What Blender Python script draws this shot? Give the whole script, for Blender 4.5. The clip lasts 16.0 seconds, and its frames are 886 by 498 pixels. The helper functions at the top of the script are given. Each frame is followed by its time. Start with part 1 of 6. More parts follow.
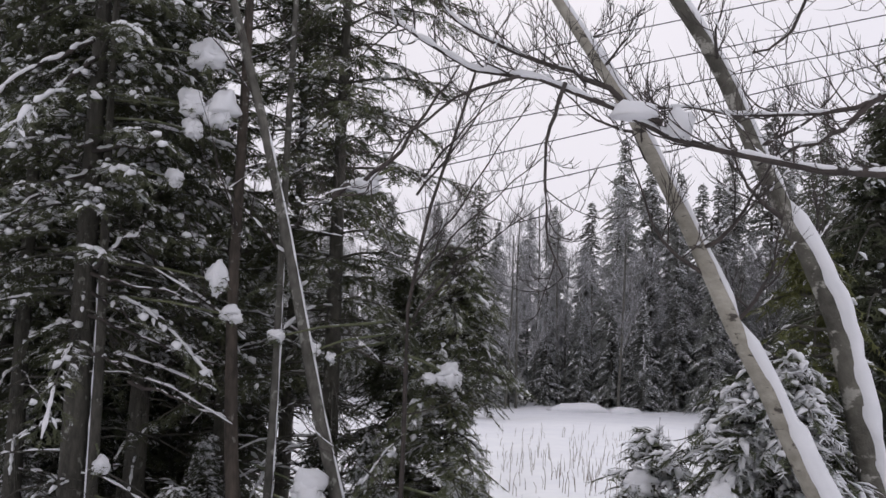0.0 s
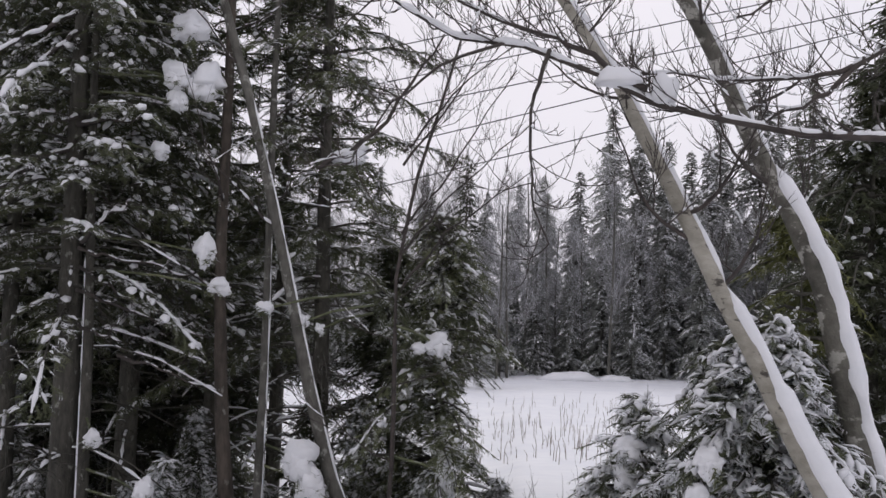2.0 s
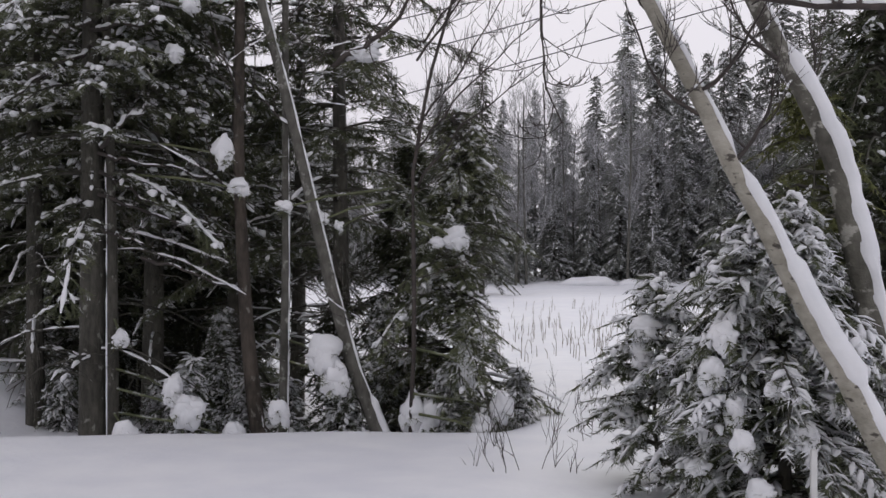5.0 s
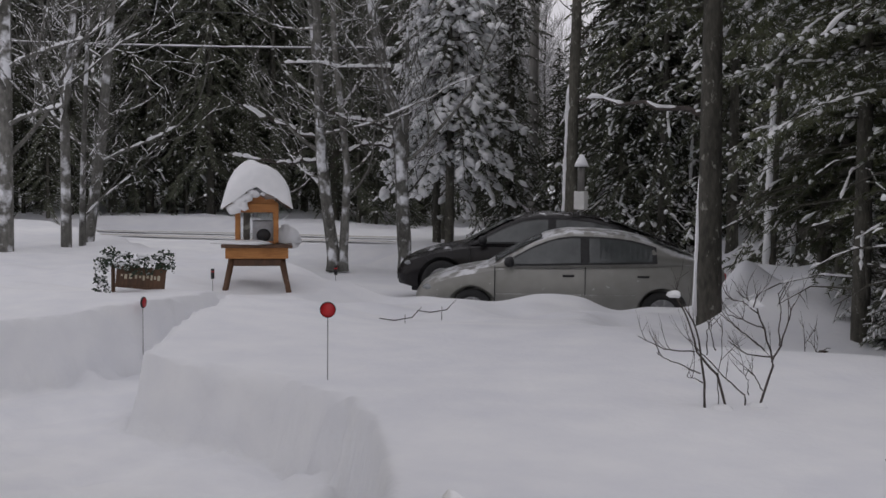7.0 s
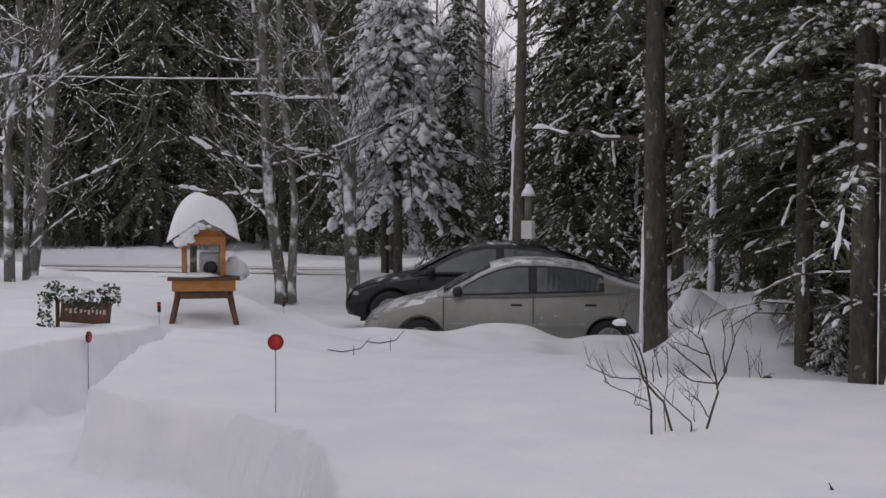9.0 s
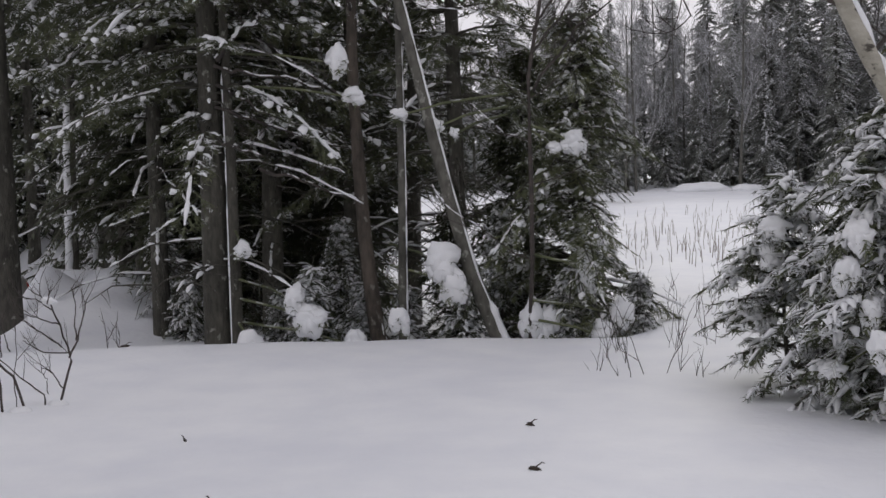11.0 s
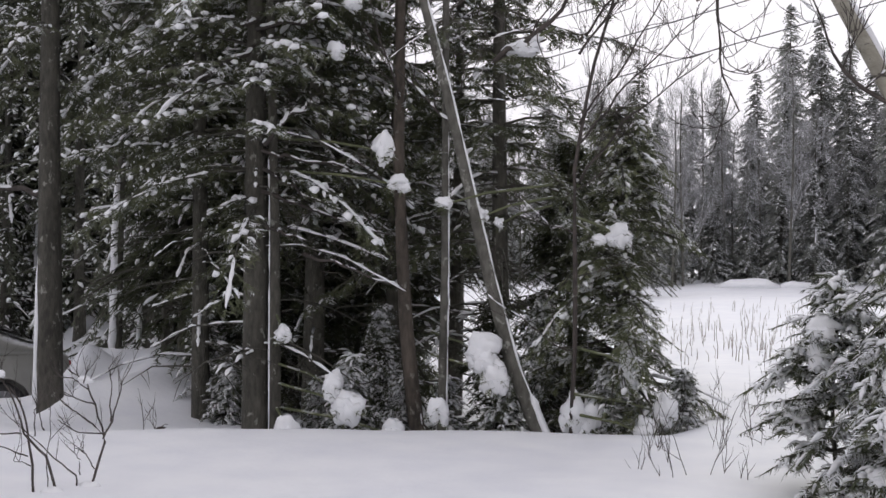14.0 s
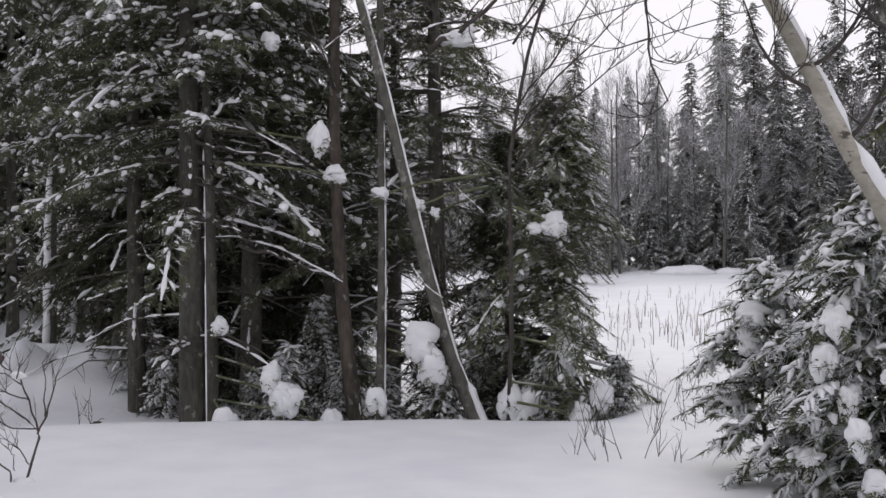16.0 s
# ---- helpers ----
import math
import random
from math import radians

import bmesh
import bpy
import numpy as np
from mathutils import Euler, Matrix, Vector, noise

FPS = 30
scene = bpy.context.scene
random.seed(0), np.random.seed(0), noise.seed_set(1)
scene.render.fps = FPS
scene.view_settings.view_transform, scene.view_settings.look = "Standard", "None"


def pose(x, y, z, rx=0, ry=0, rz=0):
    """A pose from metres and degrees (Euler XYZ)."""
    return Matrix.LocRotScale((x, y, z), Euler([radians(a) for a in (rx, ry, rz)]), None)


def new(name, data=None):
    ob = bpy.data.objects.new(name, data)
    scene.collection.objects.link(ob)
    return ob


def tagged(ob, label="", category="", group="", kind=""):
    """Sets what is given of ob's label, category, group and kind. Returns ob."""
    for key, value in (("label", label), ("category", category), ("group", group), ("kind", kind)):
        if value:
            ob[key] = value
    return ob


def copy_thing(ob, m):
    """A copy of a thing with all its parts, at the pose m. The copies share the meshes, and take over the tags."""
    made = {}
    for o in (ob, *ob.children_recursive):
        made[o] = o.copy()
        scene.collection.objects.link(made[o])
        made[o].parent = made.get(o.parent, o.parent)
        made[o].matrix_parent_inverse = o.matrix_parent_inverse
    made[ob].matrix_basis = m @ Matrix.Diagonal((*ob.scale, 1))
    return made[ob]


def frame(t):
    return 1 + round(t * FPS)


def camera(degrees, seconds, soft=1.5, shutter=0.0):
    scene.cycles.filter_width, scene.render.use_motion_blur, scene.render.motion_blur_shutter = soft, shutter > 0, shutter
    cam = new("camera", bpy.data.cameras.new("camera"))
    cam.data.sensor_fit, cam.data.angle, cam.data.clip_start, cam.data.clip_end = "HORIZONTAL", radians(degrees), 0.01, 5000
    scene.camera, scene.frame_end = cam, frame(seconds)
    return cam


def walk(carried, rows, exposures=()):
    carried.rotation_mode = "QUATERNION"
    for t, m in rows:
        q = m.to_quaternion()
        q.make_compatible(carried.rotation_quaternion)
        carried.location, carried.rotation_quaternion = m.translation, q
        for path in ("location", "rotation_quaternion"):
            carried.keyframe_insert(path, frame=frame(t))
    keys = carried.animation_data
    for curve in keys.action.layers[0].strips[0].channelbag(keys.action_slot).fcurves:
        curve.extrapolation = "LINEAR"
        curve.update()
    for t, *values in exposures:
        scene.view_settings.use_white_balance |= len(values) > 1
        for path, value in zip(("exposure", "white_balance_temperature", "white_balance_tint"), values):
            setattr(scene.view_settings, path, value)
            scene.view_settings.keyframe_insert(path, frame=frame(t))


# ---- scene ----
cam = camera(40.0, 16.0)
PATH = [
    (0.0, pose(0.056, 0.050, 2.216, 96.02, -2.45, 0.83)),
    (0.5, pose(0.054, 0.041, 2.206, 96.63, -2.07, 0.68)),
    (1.0, pose(0.073, 0.030, 2.204, 95.73, -1.95, 0.16)),
    (1.5, pose(0.069, 0.038, 2.200, 94.79, -1.75, 0.16)),
    (2.0, pose(0.073, 0.049, 2.204, 94.68, -1.69, 0.41)),
    (2.5, pose(0.094, 0.042, 2.204, 94.98, -0.55, -0.28)),
    (3.0, pose(0.095, 0.062, 2.193, 95.43, -0.65, 1.66)),
    (3.2, pose(0.098, 0.056, 2.187, 95.95, -0.44, 1.47)),
    (5.3, pose(0.077, -0.064, 2.023, 89.28, -0.13, 1.33)),
    (5.5, pose(0.062, -0.050, 2.013, 88.55, 0.39, 3.72)),
    (5.8, pose(0.007, 0.017, 2.045, 87.01, 0.05, 10.16)),
    (6.0, pose(-0.029, 0.061, 2.067, 85.26, -0.25, 16.10)),
    (6.2, pose(-0.057, 0.019, 2.084, 84.33, -0.17, 22.18)),
    (6.5, pose(-0.099, -0.044, 2.110, 84.31, -0.09, 28.30)),
    (6.7, pose(-0.111, -0.039, 2.122, 84.40, -0.33, 32.86)),
    (7.0, pose(-0.130, -0.032, 2.141, 85.83, -0.58, 38.06)),
    (7.2, pose(-0.144, -0.079, 2.155, 87.02, -0.10, 41.27)),
    (7.5, pose(-0.164, -0.149, 2.177, 88.04, -0.20, 45.69)),
    (7.7, pose(-0.166, -0.174, 2.181, 87.57, -0.50, 47.04)),
    (8.0, pose(-0.169, -0.212, 2.187, 87.56, -0.81, 48.14)),
    (8.3, pose(-0.180, -0.158, 2.173, 87.62, -0.88, 46.46)),
    (8.5, pose(-0.187, -0.122, 2.164, 87.65, -0.98, 44.26)),
    (8.8, pose(-0.138, -0.078, 2.155, 87.54, -0.68, 39.25)),
    (9.0, pose(-0.105, -0.049, 2.149, 87.25, -0.14, 35.62)),
    (9.2, pose(-0.114, -0.047, 2.141, 86.94, -0.49, 31.48)),
    (9.5, pose(-0.128, -0.045, 2.128, 86.02, -0.50, 25.17)),
    (9.7, pose(-0.106, -0.035, 2.081, 85.44, -0.47, 21.10)),
    (10.0, pose(-0.074, -0.019, 2.011, 85.97, 0.61, 15.57)),
    (10.2, pose(-0.060, -0.010, 2.011, 85.28, 0.60, 10.55)),
    (12.3, pose(0.051, 0.045, 2.016, 90.19, 1.08, 5.02)),
    (12.5, pose(0.055, 0.055, 2.017, 90.58, 1.18, 5.13)),
    (13.0, pose(0.047, 0.068, 2.016, 90.43, 0.96, 6.15)),
    (13.5, pose(0.041, 0.064, 2.017, 90.83, 0.82, 6.73)),
    (14.0, pose(0.006, 0.098, 2.016, 90.50, -0.49, 8.50)),
    (14.5, pose(-0.027, 0.097, 2.011, 90.44, 0.07, 9.85)),
    (15.0, pose(-0.005, 0.081, 2.019, 90.74, 0.10, 8.63)),
    (15.5, pose(0.020, 0.065, 2.010, 90.46, -0.29, 6.56)),
    (16.0, pose(0.033, 0.061, 2.014, 90.04, 0.14, 5.64)),
]
EXPOSURES = ((0.0, 0.0, 6480, 10), (3.2, 0.0, 6480, 10), (5.3, -0.05, 6550, 9), (6.0, -0.13, 6620, 8), (6.5, -0.29, 6650, 7), (7.0, -0.29, 6650, 7), (8.0, -0.2, 6700, 6), (9.0, -0.11, 6680, 7),
             (10.2, -0.13, 6620, 7), (12.3, 0.12, 6580, 8), (14.5, 0.3, 6580, 8), (15.2, 0.3, 6580, 8), (16.0, 0.2, 6580, 8))
walk(cam, PATH, exposures=EXPOSURES)

# ---------------------------------------------------------------- light
SUN_ELEV, SUN_AZ = 25, 2
world = bpy.data.worlds.new("overcast_sky")
scene.world = world
world.use_nodes = True
wn, wl = world.node_tree.nodes, world.node_tree.links
wn.clear()
sky = wn.new("ShaderNodeTexSky")
sky.sky_type = "NISHITA"
sky.sun_disc = False
sky.sun_elevation, sky.sun_rotation = radians(SUN_ELEV), radians(SUN_AZ)
sky.dust_density, sky.air_density, sky.ozone_density = 6.0, 1.0, 1.0
cloud = wn.new("ShaderNodeTexNoise")
cloud.inputs["Scale"].default_value, cloud.inputs["Detail"].default_value = 1.6, 3
ramp = wn.new("ShaderNodeValToRGB")
ramp.color_ramp.elements[0].position, ramp.color_ramp.elements[0].color = 0.3, (6.4, 6.22, 6.95, 1)
ramp.color_ramp.elements[1].position, ramp.color_ramp.elements[1].color = 0.7, (7.3, 7.12, 7.85, 1)
veil = wn.new("ShaderNodeMixRGB")
veil.inputs[0].default_value = 0.99
backg = wn.new("ShaderNodeBackground")
backg.inputs["Strength"].default_value = 0.115
wout = wn.new("ShaderNodeOutputWorld")
wl.new(cloud.outputs["Fac"], ramp.inputs["Fac"])
wl.new(sky.outputs["Color"], veil.inputs[1])
wl.new(ramp.outputs["Color"], veil.inputs[2])
wl.new(veil.outputs["Color"], backg.inputs["Color"])
wl.new(backg.outputs["Background"], wout.inputs["Surface"])

sun_data = bpy.data.lights.new("sun", "SUN")
sun_data.energy, sun_data.angle, sun_data.color = 0.9, radians(30), (1.0, 0.97, 0.94)
sun = new("sun", sun_data)
sun.matrix_world = pose(0, 0, 30, 90 - SUN_ELEV, 0, 180 - SUN_AZ)


# ---------------------------------------------------------------- materials
def material(name, dark, light, scale=6.0, rough=0.7, bump=0.0, bump_scale=40.0, snow=0.0, metal=0.0,
             stretch=(1, 1, 1), vary=0.0, spec=0.5, snow_from=0.35, snow_to=0.8, snow_scale=9.0, blotch=None, wind=None):
    m = bpy.data.materials.new(name)
    m.use_nodes = True
    n, l = m.node_tree.nodes, m.node_tree.links
    b = n["Principled BSDF"]
    b.inputs["Roughness"].default_value = rough
    b.inputs["Metallic"].default_value = metal
    b.inputs["Specular IOR Level"].default_value = spec
    co = n.new("ShaderNodeTexCoord")
    mp = n.new("ShaderNodeMapping")
    mp.inputs["Scale"].default_value = stretch
    l.new(co.outputs["Object"], mp.inputs["Vector"])
    fine = n.new("ShaderNodeTexNoise")
    fine.inputs["Scale"].default_value, fine.inputs["Detail"].default_value = scale, 6
    coarse = n.new("ShaderNodeTexNoise")
    coarse.inputs["Scale"].default_value, coarse.inputs["Detail"].default_value = scale * 0.17, 3
    l.new(mp.outputs["Vector"], fine.inputs["Vector"])
    l.new(mp.outputs["Vector"], coarse.inputs["Vector"])
    both = n.new("ShaderNodeMath")
    both.operation = "MULTIPLY_ADD"
    both.inputs[1].default_value = 0.5
    l.new(coarse.outputs["Fac"], both.inputs[0])
    half = n.new("ShaderNodeMath")
    half.operation = "MULTIPLY"
    half.inputs[1].default_value = 0.5
    l.new(fine.outputs["Fac"], half.inputs[0])
    l.new(half.outputs[0], both.inputs[2])
    spread = n.new("ShaderNodeMapRange")
    spread.inputs["From Min"].default_value, spread.inputs["From Max"].default_value = 0.36, 0.64
    l.new(both.outputs[0], spread.inputs["Value"])
    mix = n.new("ShaderNodeMixRGB")
    mix.inputs[1].default_value, mix.inputs[2].default_value = (*dark, 1), (*light, 1)
    l.new(spread.outputs[0], mix.inputs[0])
    colour = mix.outputs[0]
    if vary:
        info = n.new("ShaderNodeObjectInfo")
        hsv = n.new("ShaderNodeHueSaturation")
        rng = n.new("ShaderNodeMapRange")
        rng.inputs["To Min"].default_value, rng.inputs["To Max"].default_value = 1 - vary, 1 + vary
        l.new(info.outputs["Random"], rng.inputs["Value"])
        l.new(rng.outputs[0], hsv.inputs["Value"])
        l.new(colour, hsv.inputs["Color"])
        colour = hsv.outputs[0]
    if blotch:
        # second colour in patches: colour, scale, share from 0 to 1, stretch
        bm_ = n.new("ShaderNodeMapping")
        bm_.inputs["Scale"].default_value = blotch[3]
        l.new(co.outputs["Object"], bm_.inputs["Vector"])
        bn_ = n.new("ShaderNodeTexNoise")
        bn_.inputs["Scale"].default_value, bn_.inputs["Detail"].default_value, bn_.inputs["Roughness"].default_value = blotch[1], 5, 0.65
        l.new(bm_.outputs["Vector"], bn_.inputs["Vector"])
        br_ = n.new("ShaderNodeMapRange")
        cut = 0.68 - 0.36 * blotch[2]
        br_.inputs["From Min"].default_value, br_.inputs["From Max"].default_value = cut, cut + 0.06
        l.new(bn_.outputs["Fac"], br_.inputs["Value"])
        bx_ = n.new("ShaderNodeMixRGB")
        bx_.inputs[2].default_value = (*blotch[0], 1)
        l.new(br_.outputs[0], bx_.inputs[0])
        l.new(colour, bx_.inputs[1])
        colour = bx_.outputs[0]
    if snow:
        geo = n.new("ShaderNodeNewGeometry")
        sep = n.new("ShaderNodeSeparateXYZ")
        l.new(geo.outputs["Normal"], sep.inputs[0])
        up = n.new("ShaderNodeMapRange")
        up.inputs["From Min"].default_value, up.inputs["From Max"].default_value = snow_from, snow_to
        l.new(sep.outputs["Z"], up.inputs["Value"])
        if wind:
            # snow blown against the side that faces the wind
            dot = n.new("ShaderNodeVectorMath")
            dot.operation = "DOT_PRODUCT"
            dot.inputs[1].default_value = wind
            l.new(geo.outputs["Normal"], dot.inputs[0])
            l.new(dot.outputs["Value"], up.inputs["Value"])
        patch = n.new("ShaderNodeTexNoise")
        patch.inputs["Scale"].default_value, patch.inputs["Detail"].default_value = snow_scale, 4
        l.new(co.outputs["Object"], patch.inputs["Vector"])
        pr = n.new("ShaderNodeMapRange")
        pr.inputs["From Min"].default_value, pr.inputs["From Max"].default_value = 0.62 - 0.35 * snow, 0.72 - 0.35 * snow
        l.new(patch.outputs["Fac"], pr.inputs["Value"])
        mul = n.new("ShaderNodeMath")
        mul.operation = "MULTIPLY"
        l.new(up.outputs[0], mul.inputs[0])
        l.new(pr.outputs[0], mul.inputs[1])
        sm = n.new("ShaderNodeMixRGB")
        sm.inputs[2].default_value = (0.8, 0.81, 0.84, 1)
        l.new(mul.outputs[0], sm.inputs[0])
        l.new(colour, sm.inputs[1])
        colour = sm.outputs[0]
    l.new(colour, b.inputs["Base Color"])
    if bump:
        bn = n.new("ShaderNodeTexNoise")
        bn.inputs["Scale"].default_value, bn.inputs["Detail"].default_value = bump_scale, 5
        l.new(mp.outputs["Vector"], bn.inputs["Vector"])
        bu = n.new("ShaderNodeBump")
        bu.inputs["Strength"].default_value, bu.inputs["Distance"].default_value = bump, 0.02
        l.new(bn.outputs["Fac"], bu.inputs["Height"])
        l.new(bu.outputs["Normal"], b.inputs["Normal"])
    return m


SNOW_GROUND = material("snow_ground", (0.74, 0.75, 0.79), (0.84, 0.845, 0.86), 2.2, 0.75, 0.35, 16, spec=0.25)
SNOW = material("snow_clump", (0.77, 0.78, 0.8), (0.85, 0.85, 0.865), 9, 0.75, 0.18, 28, spec=0.25)
BARK = material("bark", (0.04, 0.038, 0.031), (0.12, 0.113, 0.093), 26, 0.9, 0.9, 55, stretch=(1, 1, 0.35), vary=0.25, blotch=((0.24, 0.24, 0.21), 11, 0.22, (1, 1, 0.7)))
BARK_RED = material("reddish_bark", (0.04, 0.034, 0.028), (0.115, 0.094, 0.076), 26, 0.9, 0.9, 55, stretch=(1, 1, 0.35), blotch=((0.2, 0.19, 0.165), 12, 0.2, (1, 1, 0.7)))
BARK_GREY = material("grey_bark", (0.05, 0.048, 0.04), (0.15, 0.143, 0.124), 18, 0.88, 0.7, 45, stretch=(1, 1, 0.5), vary=0.2, blotch=((0.27, 0.27, 0.24), 9, 0.3, (1, 1, 0.8)))
BIRCH = material("birch_bark", (0.25, 0.235, 0.19), (0.43, 0.405, 0.345), 14, 0.75, 0.5, 40, stretch=(1, 1, 1.3), blotch=((0.06, 0.052, 0.042), 9, 0.26, (1, 1, 2.2)))
BARK_PALE = material("pale_roadside_bark", (0.07, 0.068, 0.06), (0.2, 0.195, 0.178), 18, 0.88, 0.7, 45, stretch=(1, 1, 0.5), vary=0.2, blotch=((0.36, 0.36, 0.35), 8, 0.25, (1, 1, 0.8)))
BARK_BLOWN = material("snow_blown_bark", (0.07, 0.068, 0.06), (0.2, 0.195, 0.178), 18, 0.88, 0.7, 45, stretch=(1, 1, 0.5), vary=0.2, blotch=((0.36, 0.36, 0.35), 8, 0.25, (1, 1, 0.8)),
                      snow=0.3, snow_from=0.35, snow_to=0.55, snow_scale=2.6, wind=(0.75, -0.6, 0.25))
BIRCH_DARK = material("mottled_birch_bark", (0.06, 0.057, 0.046), (0.15, 0.143, 0.118), 16, 0.85, 0.6, 40, stretch=(1, 1, 0.8), blotch=((0.36, 0.35, 0.31), 6.5, 0.36, (1, 1, 1.4)))
TWIG = material("bare_twig", (0.035, 0.03, 0.028), (0.085, 0.07, 0.062), 20, 0.85, 0.3, 60)
# distant twigs: frosted, and lightened further to carry snowfall haze in the colour
TWIG_FAR = material("hazy_frosted_twig", (0.17, 0.165, 0.165), (0.4, 0.395, 0.395), 9, 0.85, 0.2, 60, snow=0.6, snow_from=0.1, snow_to=0.5)
NEEDLE = material("fir_needles", (0.052, 0.061, 0.034), (0.15, 0.16, 0.09), 12, 0.75, 0, vary=0.25, snow=0.32, snow_from=0.45, snow_to=0.85, spec=0.25)
# darker copy of the fir needles; the thicket's inner shade is put into the colour
NEEDLE_SHADED = material("shaded_fir_needles", (0.03, 0.037, 0.02), (0.09, 0.098, 0.052), 12, 0.75, 0, vary=0.25, snow=0.15, snow_from=0.5, snow_to=0.9, spec=0.25)
NEEDLE_CEDAR = material("yellow_green_cedar", (0.075, 0.085, 0.03), (0.17, 0.175, 0.065), 9, 0.75, 0, vary=0.1, snow=0.1, snow_from=0.55, snow_to=0.9, spec=0.25)
NEEDLE_SNOWY = material("snow_dusted_needles", (0.04, 0.047, 0.028), (0.11, 0.12, 0.07), 12, 0.75, 0, vary=0.2, snow=0.5, snow_from=0.35, snow_to=0.75, spec=0.25)
# far spruces: frost, with the haze of falling snow mixed into the pale colour
NEEDLE_FAR = material("hazy_frosted_needles", (0.17, 0.178, 0.157), (0.35, 0.358, 0.328), 1.2, 0.85, 0, vary=0.4, snow=0.5, snow_from=0.35, snow_to=0.85, snow_scale=1.6, spec=0.15)
NEEDLE_WOOD = material("shaded_wood_needles", (0.055, 0.063, 0.043), (0.14, 0.148, 0.105), 5, 0.8, 0, vary=0.3, snow=0.1, snow_from=0.55, snow_to=0.9, snow_scale=3.5, spec=0.2)
STALK = material("dry_stalk", (0.2, 0.17, 0.14), (0.36, 0.32, 0.27), 20, 0.9)
SIDING = material("cream_vinyl_siding", (0.52, 0.497, 0.37), (0.6, 0.573, 0.44), 3, 0.5, 0.12, 80, stretch=(0.3, 1, 4))
TRIM = material("white_vinyl_trim", (0.8, 0.8, 0.81), (0.86, 0.86, 0.86), 4, 0.5)
CONCRETE = material("weathered_concrete", (0.2, 0.19, 0.175), (0.36, 0.345, 0.32), 7, 0.9, 0.6, 30)
GREY_METAL = material("painted_grey_metal", (0.2, 0.21, 0.215), (0.29, 0.3, 0.305), 9, 0.45, 0.1, 60, metal=0.2)
GALVANISED = material("galvanised_pipe", (0.24, 0.245, 0.25), (0.36, 0.365, 0.37), 14, 0.45, 0.1, 60, metal=0.6)
BLACK = material("black_rubber", (0.012, 0.012, 0.013), (0.03, 0.03, 0.032), 20, 0.7)
YELLOW = material("yellow_cord", (0.45, 0.27, 0.02), (0.62, 0.4, 0.05), 20, 0.5)
PINE = material("stained_pine", (0.3, 0.11, 0.025), (0.48, 0.21, 0.06), 9, 0.55, 0.25, 30, stretch=(1, 1, 5))
PINE_DARK = material("dark_stained_wood", (0.06, 0.03, 0.016), (0.13, 0.066, 0.035), 9, 0.6, 0.25, 30, stretch=(5, 1, 1))
RED = material("red_reflector", (0.4, 0.006, 0.012), (0.55, 0.015, 0.02), 12, 0.3)
WIRE = material("steel_wire", (0.2, 0.2, 0.2), (0.34, 0.33, 0.32), 20, 0.5, metal=0.5)
CABLE = material("black_cable", (0.06, 0.06, 0.062), (0.12, 0.12, 0.125), 20, 0.6)
CREAM = material("weathered_lettering", (0.45, 0.4, 0.3), (0.6, 0.55, 0.42), 14, 0.8)
SEED = material("seed_tray_grey", (0.3, 0.31, 0.33), (0.45, 0.46, 0.48), 20, 0.6)
IVY = material("evergreen_garland", (0.01, 0.022, 0.011), (0.035, 0.06, 0.03), 12, 0.5, snow=0.45)
SILVER = material("silver_beige_paint", (0.235, 0.232, 0.215), (0.3, 0.296, 0.275), 5, 0.36, metal=0.35, snow=0.5, snow_from=0.72, snow_to=0.97, snow_scale=5, blotch=((0.55, 0.55, 0.54), 7, 0.08, (1, 1, 1)))
BLACKPAINT = material("black_car_paint", (0.008, 0.007, 0.008), (0.013, 0.011, 0.011), 5, 0.25, spec=0.3, snow=0.12, snow_from=0.85, snow_to=0.98, snow_scale=5)
TYRE = material("tyre_rubber", (0.015, 0.015, 0.016), (0.03, 0.03, 0.03), 20, 0.85, 0.3)
RIM = material("wheel_cover", (0.25, 0.25, 0.26), (0.4, 0.4, 0.41), 14, 0.4, metal=0.6)
LAMP_CLEAR = material("headlamp_lens", (0.2, 0.21, 0.22), (0.35, 0.36, 0.37), 20, 0.15)
POLE_WOOD = material("grey_pole_wood", (0.13, 0.125, 0.12), (0.25, 0.24, 0.225), 14, 0.9, 0.5, 40, stretch=(1, 1, 0.2))
WHITE_PLASTIC = material("white_plastic", (0.62, 0.62, 0.6), (0.74, 0.74, 0.72), 12, 0.5)
DEBRIS = material("bark_debris", (0.02, 0.016, 0.012), (0.06, 0.045, 0.035), 20, 0.9)


def glass(name, tint, rough=0.03):
    m = bpy.data.materials.new(name)
    m.use_nodes = True
    b = m.node_tree.nodes["Principled BSDF"]
    b.inputs["Base Color"].default_value = (*tint, 1)
    b.inputs["Roughness"].default_value = rough
    b.inputs["Transmission Weight"].default_value = 1.0
    b.inputs["IOR"].default_value = 1.45
    return m


CLEAR_GLASS = glass("clear_glass", (0.92, 0.94, 0.94))


